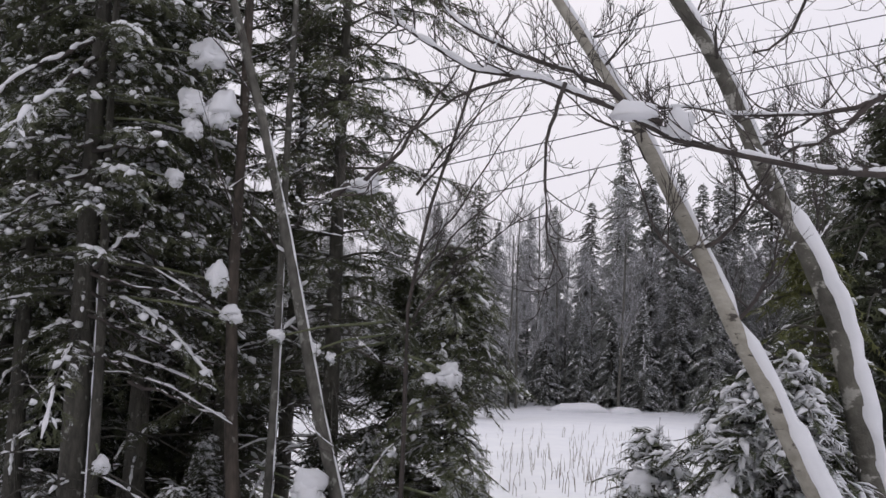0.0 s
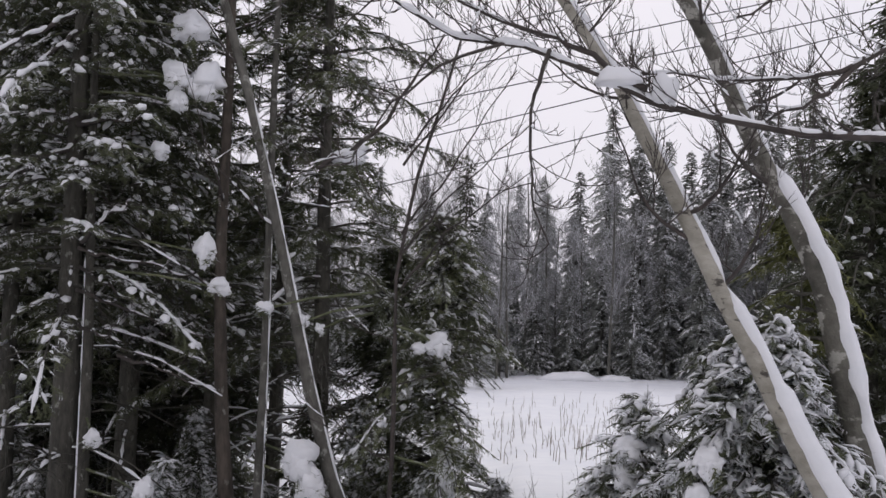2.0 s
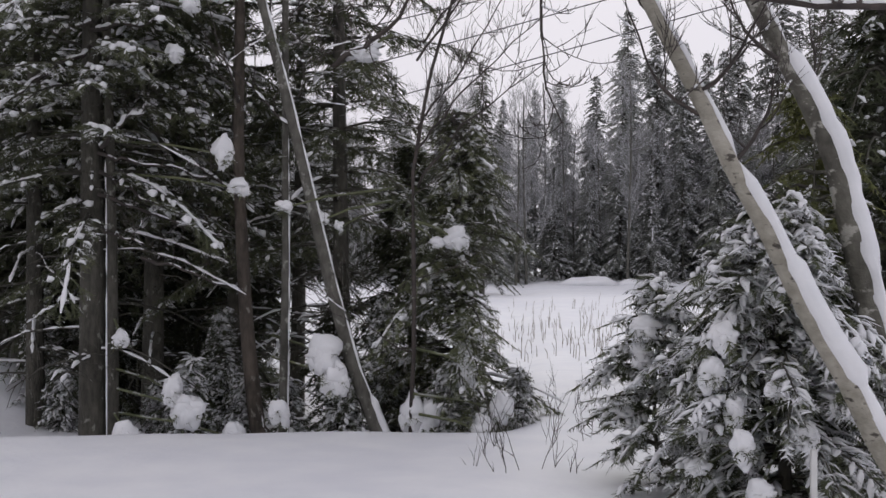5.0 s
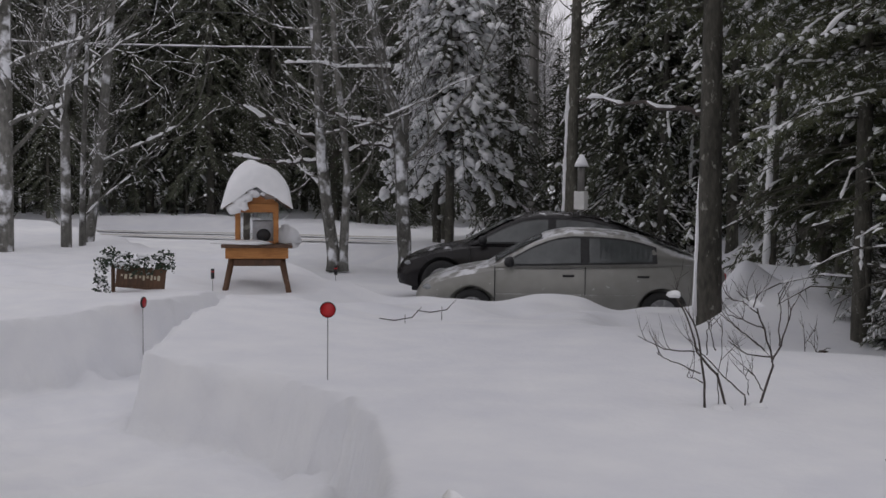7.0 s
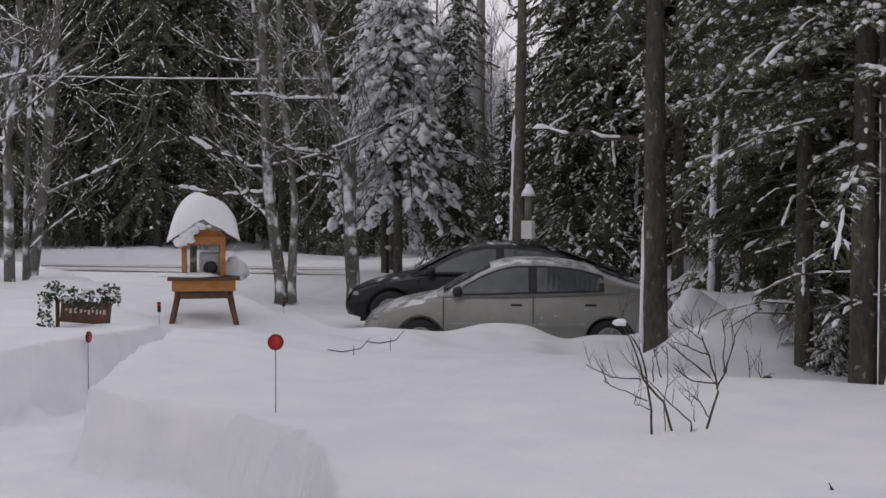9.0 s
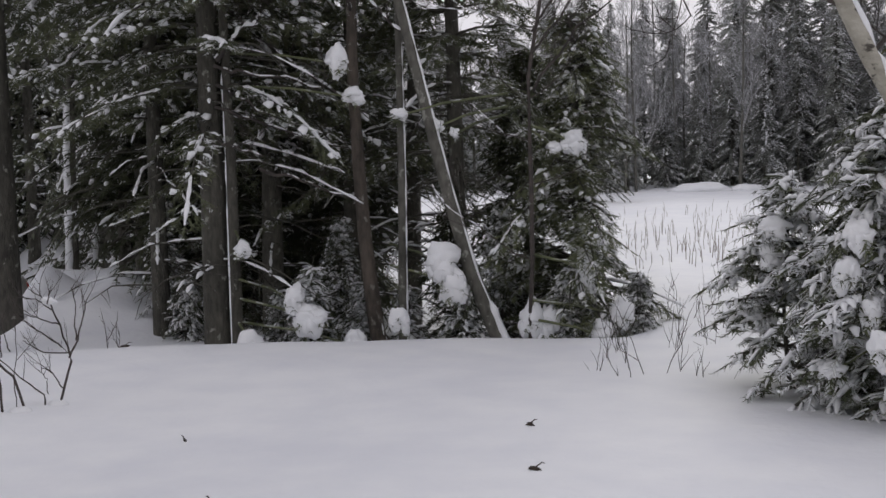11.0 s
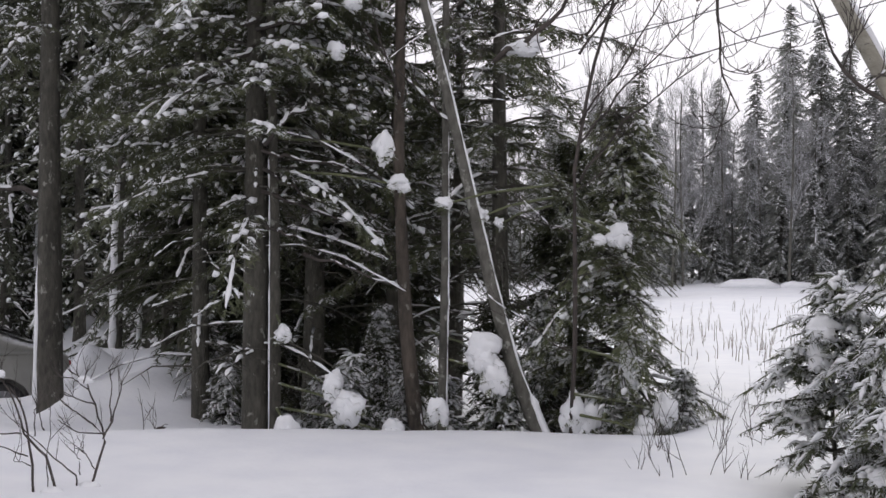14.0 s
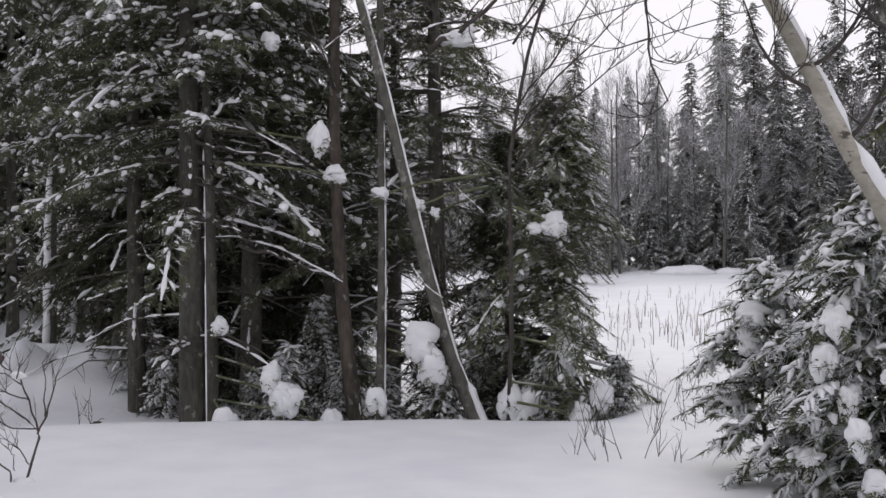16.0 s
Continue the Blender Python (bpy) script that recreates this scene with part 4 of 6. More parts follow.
# the two leaning birches beside the opening
trunk_tree(((2.62, 6.1, 0.3), (2.4, 6.14, 0.7), (2.2, 6.19, 1.03), (2.02, 6.24, 1.43), (1.8, 6.31, 1.83), (1.66, 6.34, 2.16), (1.46, 6.39, 2.54), (1.29, 6.45, 2.94), (1.12, 6.55, 3.3), (0.96, 6.69, 3.68), (0.69, 6.72, 4.1), (0.51, 6.73, 4.36), (0.2, 6.75, 4.85)),
           0.068, 86, "leaning birch with pale peeling bark and snow along its upper side", BIRCH, ((0.1, 0.5, (0.6, -0.3, 0.75), 0.045), (0.22, 0.4, (0.6, -0.3, 0.9), 0.065), (0.5, 0.98, (0.6, -0.2, 0.6), 0.024)), 8, 0.45, "birch tree", "birch_tree", 0.13, 3, 0.25, "leaning birches")
trunk_tree(((2.75, 7.0, 0.3), (2.6, 7.02, 1.0), (2.42, 7.06, 1.65), (2.3, 7.1, 2.25), (2.21, 7.13, 2.66), (2.06, 7.17, 3.02), (1.8, 7.24, 3.53), (1.54, 7.3, 4.19), (1.29, 7.35, 4.58), (0.95, 7.4, 5.15)),
           0.09, 87, "leaning mottled birch with thick snow on its upper side", BIRCH_DARK, ((0.1, 0.62, (0.75, -0.35, 0.6), 0.06), (0.62, 0.98, (0.7, -0.2, 0.5), 0.028)), 6, 0.5, "birch tree", "birch_tree", 0.12, 3, 0.25, "leaning birches")

# a hardwood whose long snowy limbs reach across the opening
over = trunk_tree(((3.4, 5.4, 0.3), (3.35, 5.4, 2.5), (3.3, 5.4, 4.5), (3.3, 5.4, 6.5)), 0.09, 88, "grey hardwood with long arching snowy limbs over the opening", BARK_GREY, None, 3, 0.85, "tree", "hardwood_tree", 0.12)
add_limb(over, ((3.3, 5.4, 3.1), (2.18, 5.66, 3.24), (2.01, 5.72, 3.26), (1.6, 5.85, 3.31), (1.21, 5.94, 3.38), (0.94, 5.98, 3.52), (0.52, 6.03, 3.7), (0.15, 6.05, 3.76), (-0.2, 6.04, 3.89), (-0.38, 6.03, 4.0)), 0.026, 0.022, 201, twigs=40)
add_limb(over, ((3.3, 5.4, 4.4), (2.28, 5.94, 3.8), (2.11, 6.01, 3.71), (1.81, 6.1, 3.61), (1.4, 6.2, 3.63), (1.01, 6.28, 3.66)), 0.02, 0.015, 202, twigs=26)
add_limb(over, ((2.11, 6.01, 3.7), (1.88, 6.08, 3.53), (1.68, 6.14, 3.42), (1.5, 6.1, 3.36)), 0.018, 0.012, 203, twigs=7)
add_limb(over, ((1.0, 5.97, 3.5), (0.66, 6.02, 3.7), (0.46, 6.04, 3.8), (0.0, 6.05, 3.95), (-0.3, 6.05, 4.25)), 0.018, 0.012, 204, twigs=24)
add_limb(over, ((0.52, 6.0, 3.7), (0.45, 5.94, 3.53), (0.42, 5.94, 3.36), (0.45, 5.94, 3.05), (0.44, 5.94, 2.89), (0.53, 5.93, 2.72)), 0.012, 0.0, 205, twigs=9)
add_limb(over, ((3.3, 5.4, 5.0), (2.05, 5.92, 4.3), (1.72, 6.02, 4.18), (1.64, 6.04, 4.01), (1.46, 6.09, 3.9)), 0.016, 0.0, 206, twigs=14)
add_limb(over, ((0.3, 6.04, 3.73), (-0.05, 6.0, 3.6), (-0.3, 6.0, 3.35), (-0.45, 5.95, 3.1)), 0.01, 0.0, 207, twigs=12)
inv = over.matrix_basis.inverted()
for i, (p, rx, rz) in enumerate((((0.86, 5.97, 3.54), 0.13, 0.06), ((1.08, 5.95, 3.47), 0.07, 0.11))):
    b = Shape()
    b.blob(p, rx, rx * 0.6, rz, 300 + i, 0.3, 12, 8)
    ob = part("snow_pillow", b, SNOW, over, "thick pillow of fresh snow")
    ob.matrix_parent_inverse = inv

# pillows of snow on the young spruce and the sapling
for i, (p, rx, rz) in enumerate((((1.5, 6.85, 1.62), 0.14, 0.16), ((1.44, 6.83, 1.42), 0.11, 0.17), ((1.55, 6.75, 1.2), 0.1, 0.14), ((1.53, 6.5, 1.05), 0.1, 0.18), ((1.75, 6.6, 1.35), 0.1, 0.12), ((1.62, 6.45, 0.82), 0.12, 0.12),
                                 ((1.35, 6.75, 0.9), 0.12, 0.08), ((1.9, 6.55, 1.1), 0.1, 0.16), ((1.8, 6.9, 1.85), 0.1, 0.11))):
    add_clump(big_spruce, p, rx * 0.62, rz * 0.6, 320 + i)
for i, (p, rx, rz) in enumerate((((1.2, 7.75, 1.62), 0.11, 0.1), ((1.18, 7.75, 1.46), 0.09, 0.12), ((1.05, 7.8, 1.08), 0.1, 0.05), ((1.4, 7.75, 1.2), 0.09, 0.06))):
    add_clump(thin_spruce, p, rx * 0.85, rz * 0.85, 340 + i)

# bare hardwoods by the road and the drive
ROADSIDE = "roadside hardwoods"
for k, (ax, r, lab) in enumerate((
        (((-17.91, 11.14, 0.2), (-17.89, 11.17, 2.83), (-17.88, 11.2, 5.5), (-17.8, 11.3, 9)), 0.12, "grey roadside hardwood with snow on its limbs"),
        (((-18.21, 12.51, 0.2), (-18.21, 12.51, 2.89), (-18.05, 12.64, 5.0), (-17.9, 12.8, 8)), 0.085, "slender roadside hardwood with snow stuck to its trunk"),
        (((-18.85, 13.35, 0.2), (-18.66, 13.59, 2.42), (-18.5, 13.73, 5.0), (-18.3, 13.9, 8)), 0.095, "leaning roadside hardwood with snow stuck to its trunk"),
        (((-18.45, 13.0, 0.2), (-18.4, 13.0, 2.0), (-18.3, 13.1, 5)), 0.06, "thin roadside hardwood beside larger ones"),
        (((-17.24, 18.2, 0.2), (-17.42, 18.0, 2.2), (-17.5, 17.95, 5.34), (-17.5, 17.9, 9)), 0.11, "snow-plastered hardwood stem in a clump by the drive"),
        (((-17.09, 18.34, 0.2), (-17.03, 18.39, 1.94), (-17.25, 18.19, 4.6), (-17.3, 18.2, 7)), 0.08, "snow-plastered hardwood stem in a clump by the drive"),
        (((-17.35, 18.35, 0.2), (-17.6, 18.3, 2.2), (-17.9, 18.2, 5.0), (-18.1, 18.2, 7)), 0.07, "snow-plastered hardwood stem in a clump by the drive"),
        (((-16.15, 19.2, 0.0), (-16.25, 19.1, 2.58), (-16.75, 18.7, 5.4), (-17.3, 18.3, 9)), 0.13, "tall leaning hardwood with snow on its lower trunk by the drive"),
        (((-16.38, 19.4, 0.1), (-16.33, 19.4, 2.2), (-16.3, 19.4, 5)), 0.07, "short pale snow-plastered stem by the drive"))):
    trunk_tree(ax, r * 1.2, 400 + k, lab, BARK_BLOWN, None, 12, 0.22, "bare tree", "hardwood_tree", 0.27, 3, 0.95, ROADSIDE, BARK_PALE)
tall = bpy.data.objects["hardwood_tree.008"]
for k, pts in enumerate((((-16.45, 18.9, 3.95), (-15.9, 18.4, 3.99), (-16.48, 17.7, 3.97), (-17.42, 16.8, 4.0)), ((-16.3, 19.0, 2.75), (-16.65, 18.2, 2.95), (-17.19, 17.6, 3.17)),
                         ((-16.25, 19.0, 2.4), (-16.82, 18.6, 2.46), (-17.16, 18.3, 2.28)), ((-17.45, 18.0, 2.5), (-18.06, 17.4, 2.85), (-18.6, 16.8, 3.28)),
                         ((-17.45, 18.0, 2.1), (-18.0, 17.3, 2.05), (-18.7, 16.7, 2.2)))):
    add_limb(tall, pts, 0.045, 0.055, 420 + k, twigs=6)
# trunks behind the cars and in the wood beside them
for k, (x, y, r, h, p) in enumerate(((-12.95, 20.4, 0.15, 9, 0.05), (-12.6, 22.8, 0.1, 9, 0.02), (-13.4, 22.9, 0.09, 8, 0.03), (-13.9, 24.6, 0.12, 9, 0.02), (-7.16, 16.6, 0.08, 8, 0.06), (-7.02, 17.2, 0.07, 8, 0.05),
                                     (-11.6, 22.6, 0.1, 9, 0.03), (-11.0, 21.8, 0.08, 8, 0.04), (-5.6, 14.6, 0.07, 8, 0.02))):
    trunk_tree(((x, y, 0.0), (x, y + 0.05, h * 0.3), (x + 0.1, y, h * 0.6), (x, y, h)), r, 440 + k, "grey trunk with wind-blown snow on one side at the wood's edge", BARK, ((0.0, 0.45, (-0.6, -0.7, 0), p),), 7, 0.35, "tree", "wood_tree", 0.16, 2, 0.6, "trunks at the wood's edge")
car_fir = car_side
add_limb(car_fir, ((-6.25, 12.7, 2.72), (-6.8, 12.62, 2.78), (-7.3, 12.5, 2.83), (-7.85, 12.38, 2.88)), 0.04, 0.035, 460, label="long snow-topped dead limb")
g2 = Shape()
g2.tube(vecs((-6.36, 12.62, 0.4), (-6.37, 12.63, 0.8), (-6.35, 12.62, 1.3), (-6.36, 12.63, 1.7), (-6.34, 12.63, 2.2)), [0.045, 0.026, 0.034, 0.02, 0.008], 7)
ob = part("trunk_snow", g2, SNOW, car_fir, "snow blown against the trunk")
ob.matrix_parent_inverse = car_fir.matrix_basis.inverted()


def shrub(x, y, n, seed, hgt, label, spread=0.45, r=0.011, name="shrub", mat=None, depth=2):
    g = random.Random(seed)
    z = height(x, y)
    t = thing(name, pose(x, y, z), label, "shrub")
    s, w = Shape(), Shape()
    for i in range(n):
        a = g.uniform(0, 6.28)
        d = Vector((math.cos(a) * spread, math.sin(a) * spread, 1)).normalized()
        limb_tree(s, w, Vector((math.cos(a) * 0.05, math.sin(a) * 0.05, -0.1)), d, hgt * g.uniform(0.4, 0.6), r, depth, g, 0.2, 0.8, 0.1, 5, 2, 0.0028)
    tagged(part("stem", s, mat or TWIG, t), kind="stuff")
    if w.f:
        tagged(part("snow_load", w, SNOW, t, "snow on the stems"), kind="stuff")
    return t


def stemmed_shrub(x, y, turn, seed, label, stems):
    """A leafless shrub from its main stems: centimetres to the side and up from the foot, with a radius in millimetres."""
    g = random.Random(seed)
    t = thing("shrub", pose(x, y, height(x, y), 0, 0, turn), label, "shrub", "leafless shrubs")
    white = Shape()
    for rad, *pts in stems:
        s = Shape()
        dep = g.uniform(-0.12, 0.12)
        run = [Vector((u / 100, dep * min(1, v / 40) * (0.4 + 0.6 * i / len(pts)) + g.uniform(-1, 1) * 0.012, v / 100)) for i, (u, v) in enumerate(pts)]
        fine = [along(run, i / 12) + Vector((g.uniform(-1, 1), g.uniform(-1, 1), g.uniform(-1, 1))) * 0.005 for i in range(13)]
        s.tube(fine, [rad / 650 * (1 - 0.55 * i / 12) for i in range(13)], 6)
        part("stem", s, TWIG, t)
        tw = Shape()
        for i in range(3):
            o = along(fine, g.uniform(0.4, 1.0))
            d = (fine[-1] - fine[0]).normalized() * 0.7 + Vector((g.uniform(-1, 1), g.uniform(-0.8, 0.8), g.uniform(-0.1, 1.0)))
            limb_tree(tw, white, o, d, g.uniform(0.07, 0.2), 0.0026, 1, g, 0.2, 0.7, 0.05, 4, 2, 0.0015)
        tagged(part("twig", tw, TWIG, t, "thin side twigs"), kind="stuff")
    white.blob((stems[0][-1][0] / 100, 0, stems[0][-1][1] / 100), 0.045, 0.03, 0.035, seed, 0.4)
    white.blob((0.02, 0, -0.02), 0.07, 0.06, 0.05, seed + 1, 0.3)
    tagged(part("snow_load", white, SNOW, t, "tufts of snow on the stems"), kind="stuff")


SHRUB_A = ((6, (7, -8), (-2, 21), (-15, 35), (-22, 55), (-30, 70)), (6, (-8, -8), (-10, 16), (-13, 37), (-18, 53), (-24, 62)), (3.5, (-15, 36), (-34, 36), (-51, 44)), (3, (-12, 22), (-33, 30), (-39, 34)),
           (2.5, (-11, 16), (-16, 18), (-21, 19)), (3, (-9, 33), (-9, 48), (-8, 55)), (3, (-4, 36), (-7, 44), (-8, 55)), (2.5, (0, -5), (-1, 20), (2, 40), (1, 58)))
SHRUB_B = ((6, (1, -8), (6, 11), (10, 27), (8, 36), (4, 50), (0, 59), (-2, 64)), (4.5, (9, 29), (15, 40), (17, 50), (20, 60), (22, 67)), (3.5, (4, 50), (-10, 55), (-20, 58)), (3.5, (5, 36), (-10, 47), (-24, 58)),
           (3.5, (8, 32), (-6, 33), (-15, 38), (-18, 41)), (3, (0, 59), (-10, 66), (-22, 68)), (3, (-2, 64), (1, 75)), (3, (-1, 62), (-15, 72)), (3.5, (14, 40), (13, 52), (14, 61), (12, 73)),
           (3, (4, 11), (-1, 20), (-7, 25)), (4, (-6, -4), (-7, 7), (-20, 18), (-31, 29), (-43, 41)), (2.5, (-5, 7), (-5, 16), (-11, 22)))
stemmed_shrub(-3.41, 7.0, 15.6, 501, "leafless brown shrub sticking out of deep snow", SHRUB_A)
stemmed_shrub(-3.27, 7.23, 15.6, 502, "leafless forked brown shrub with a snow tuft at its foot", SHRUB_B)
shrub(-3.9, 9.8, 2, 503, 0.4, "single leafless twigs in the snow", 0.4, 0.006)
g = random.Random(5)
for i in range(24):
    d = g.uniform(8.2, 12.5)
    yaw = g.uniform(-7.2, -0.8) if d > 9 else g.uniform(-6.0, -0.5)
    x, y = polar(yaw, d)
    shrub(x, y, 2, 520 + i, g.uniform(0.35, 0.85), "thin dry weed stems standing in the snow", 0.12, 0.0035, "weed_stem", TWIG, 1)
reeds = Shape()
for i in range(300):
    yaw = g.uniform(-11, 0.5)
    d = g.uniform(20, 34) if i < 220 else g.uniform(34, 46)
    x, y = polar(yaw, d)
    z = height(x, y)
    h = g.uniform(0.14, 0.46)
    k = Vector((g.uniform(-0.12, 0.12), g.uniform(-0.1, 0.1), 1)) * h
    reeds.tube([Vector((x, y, z - 0.05)), Vector((x, y, z)) + k * 0.6, Vector((x, y, z)) + k + Vector((g.uniform(-0.05, 0.05), 0, 0))], [0.008, 0.006, 0.004], 4, cap=False)
tagged(part("dry_reeds", reeds, STALK), "tan dry reeds poking through the snow of the field", "reeds", kind="stuff")


mound = Shape()
mound.blob((0, 0, 0), 1.9, 1.1, 0.6, 14, 0.18, 24, 12)
mound.blob((2.9, 0.6, 0), 1.1, 0.9, 0.45, 15, 0.2, 18, 10)
ob = part("snow_mound", mound, SNOW)
ob.matrix_basis = pose(7.0, 72.0, height(7.0, 72.0) - 0.08)
tagged(ob, "low rounded mound of snow at the far edge of the field", "snow mound")


# ---------------------------------------------------------------- cars
def lathe(profile, n=28):
    """A ring turned about the y axis; profile holds (radius, y)."""
    s = Shape()
    k = len(profile)
    for i in range(n):
        a = 2 * math.pi * i / n
        for r, y in profile:
            s.v.append(Vector((r * math.cos(a), y, r * math.sin(a))))
    for i in range(n):
        for j in range(k - 1):
            p, q = i * k + j, ((i + 1) % n) * k + j
            s.f.append((p, q, q + 1, p + 1))
    return s


def interp(table, x):
    xs = [p[0] for p in table]
    return [float(np.interp(x, xs, [p[c] for p in table])) for c in range(1, len(table[0]))]


def car(m, label, paint, scale_l=1.0, wheel_r=0.3, axle=1.32, wide=1.0, tall=1.0, cover=None):
    """A four-door saloon, nose to +x."""
    t = thing("car", m, label, "car", "parked cars")
    # x, top of the body side, bottom, half width
    low = [(-2.24, 0.62, 0.42, 0.66), (-2.2, 0.9, 0.28, 0.74), (-2.05, 0.99, 0.22, 0.8), (-1.6, 1.02, 0.2, 0.84), (-1.0, 0.99, 0.18, 0.85), (0.0, 0.95, 0.18, 0.855), (0.9, 0.93, 0.18, 0.85),
           (1.25, 0.87, 0.18, 0.84), (1.6, 0.8, 0.2, 0.82), (1.88, 0.7, 0.22, 0.76), (2.05, 0.6, 0.26, 0.67), (2.12, 0.5, 0.34, 0.58)]
    body = Shape()
    xs = [-2.24, -2.22, -2.18, -2.1, -2.0, -1.85] + [-1.7 + 0.17 * i for i in range(21)] + [1.82, 1.9, 1.98, 2.05, 2.1, 2.12]
    for x in xs:
        zt, zb, w = interp(low, x)
        ring = [(0, zt + 0.035), (0.45 * w, zt + 0.03), (0.8 * w, zt + 0.005), (0.93 * w, zt - 0.045), (0.985 * w, zt - 0.16), (w, 0.55 * zt + 0.45 * zb), (0.985 * w, 0.25 * zt + 0.75 * zb), (0.93 * w, zb + 0.02), (0.8 * w, zb), (0, zb)]
        for y, z in ring + [(-y, z) for y, z in ring[-2:0:-1]]:
            body.v.append(Vector((x * scale_l, y * wide, z * tall)))
    n = 18
    for i in range(len(xs) - 1):
        for j in range(n):
            body.f.append((i * n + j, i * n + (j + 1) % n, (i + 1) * n + (j + 1) % n, (i + 1) * n + j))
    body.f.append(tuple(reversed(range(n))))
    body.f.append(tuple((len(xs) - 1) * n + j for j in range(n)))
    # wheel housings are cut out of the body
    me = body.mesh("body")
    me.materials.append(paint)
    ob = new("body", me)
    cut = Shape()
    for ax in (axle, -axle):
        for sg in (1, -1):
            c = lathe([(0.0, 0.55), (wheel_r * 1.2, 0.55), (wheel_r * 1.2, 1.2), (0.0, 1.2)], 28)
            o = len(cut.v)
            cut.v += [Vector((p.x + ax, p.y * sg, p.z + wheel_r)) for p in c.v]
            cut.f += [tuple(o + i for i in (f if sg > 0 else f[::-1])) for f in c.f]
    cme = cut.mesh("housing")
    bm = bmesh.new()
    bm.from_mesh(cme)
    bmesh.ops.remove_doubles(bm, verts=bm.verts, dist=1e-5)
    bmesh.ops.recalc_face_normals(bm, faces=bm.faces)
    bm.to_mesh(cme)
    bm.free()
    bm = bmesh.new()
    bm.from_mesh(me)
    bmesh.ops.recalc_face_normals(bm, faces=bm.faces)
    bm.to_mesh(me)
    bm.free()
    cutter = new("cutter", cme)
    mod = ob.modifiers.new("cut", "BOOLEAN")
    mod.operation, mod.object, mod.solver = "DIFFERENCE", cutter, "EXACT"
    bpy.context.view_layer.update()
    done = bpy.data.meshes.new_from_object(ob.evaluated_get(bpy.context.evaluated_depsgraph_get()))
    bpy.data.objects.remove(cutter)
    ob.modifiers.clear()
    ob.data = done
    done.name = "body"
    done.polygons.foreach_set("use_smooth", [True] * len(done.polygons))
    done.set_sharp_from_angle(angle=radians(38))
    ob.parent = t
    # cabin: x, roof height, base height, half width at base, half width at roof
    cab = [(-1.95, 1.03, 1.0, 0.74, 0.7), (-1.55, 1.16, 0.99, 0.79, 0.62), (-1.2, 1.3, 0.98, 0.81, 0.58), (-0.85, 1.385, 0.97, 0.82, 0.57), (-0.45, 1.42, 0.96, 0.825, 0.57), (-0.05, 1.42, 0.95, 0.825, 0.565),
           (0.2, 1.38, 0.94, 0.82, 0.56), (0.5, 1.26, 0.93, 0.81, 0.58), (0.82, 1.08, 0.925, 0.78, 0.62), (1.12, 0.91, 0.89, 0.72, 0.68)]
    shell = Shape()
    cx = list(np.linspace(-1.95, 1.12, 30))
    for x in cx:
        zr, zb, wb, wr = interp(cab, x)
        half = [(0, zr + 0.012), (0.6 * wr, zr + 0.004), (0.9 * wr, zr - 0.02), (wr, zr - 0.05), (0.5 * wr + 0.5 * wb, 0.5 * (zr - 0.05) + 0.5 * zb + 0.02), (wb, zb - 0.03)]
        for y, z in half + [(-y, z) for y, z in half[:0:-1]]:
            shell.v.append(Vector((x * scale_l, y * wide, z * tall)))
    n = 11
    for i in range(len(cx) - 1):
        for j in range(n - 1):
            shell.f.append((i * n + j, (i + 1) * n + j, (i + 1) * n + (j + 1) % n, i * n + (j + 1) % n))
        shell.f.append((i * n + n - 1, (i + 1) * n + n - 1, (i + 1) * n, i * n))
    part("roof", shell, paint, t, "body-coloured roof and pillars")

    def side(x, z, out, sg):
        zr, zb, wb, wr = interp(cab, x)
        u = max(0.0, min(1.0, (z - zb) / max(0.02, zr - 0.05 - zb)))
        y = wb + (wr - wb) * u + 0.012 * math.sin(u * math.pi)
        return Vector((x * scale_l, sg * (y * wide + out), z * tall))

    def window(name, x0, x1, mat, out, grow, sg, lab):
        s = Shape()
        k = 12
        for i in range(k + 1):
            x = x0 - grow + (x1 - x0 + 2 * grow) * i / k
            zr, zb, wb, wr = interp(cab, x)
            lo, hi = zb + 0.035 - grow, max(zb + 0.05 - grow * 0.5, zr - 0.1 + grow)
            for z in (lo, hi):
                s.v += [side(x, z, out, sg), side(x, z, out - 0.02, sg)]
        for i in range(k):
            a, b = 4 * i, 4 * i + 4
            quads = ((a, b, b + 2, a + 2), (a + 1, a + 3, b + 3, b + 1), (a, a + 1, b + 1, b), (a + 2, b + 2, b + 3, a + 3))
            s.f += [q if sg < 0 else q[::-1] for q in quads]
        s.f += [(0, 2, 3, 1), (4 * k, 4 * k + 1, 4 * k + 3, 4 * k + 2)]
        return part(name, s, mat, t, lab, smooth=False)

    for sg in (1, -1):
        window("window_surround", -1.22, 0.76, BLACK, 0.012, 0.025, sg, "black rubber window surround")
        window("side_window", -1.18, -0.31, DARK_GLASS, 0.02, 0.0, sg, "dusty rear side window")
        window("side_window", -0.19, 0.74, DARK_GLASS, 0.02, 0.0, sg, "dusty front side window")
        # seams, handles, mirror, lamps
        for x in (1.0, -0.25):
            s = Shape()
            s.box((x * scale_l - 0.006, sg * 0.845 * wide - 0.012, 0.3), (x * scale_l + 0.006, sg * 0.845 * wide + 0.014, 0.93 * tall))
            part("door_seam", s, BLACK, t, "dark door gap", smooth=False)
        s = Shape()
        s.box((-0.95 * scale_l, sg * 0.852 * wide - 0.01, 0.5 * tall), (0.98 * scale_l, sg * 0.852 * wide + 0.016, 0.55 * tall))
        part("rub_strip", s, paint, t, "side moulding", smooth=False, bevel=0.006)
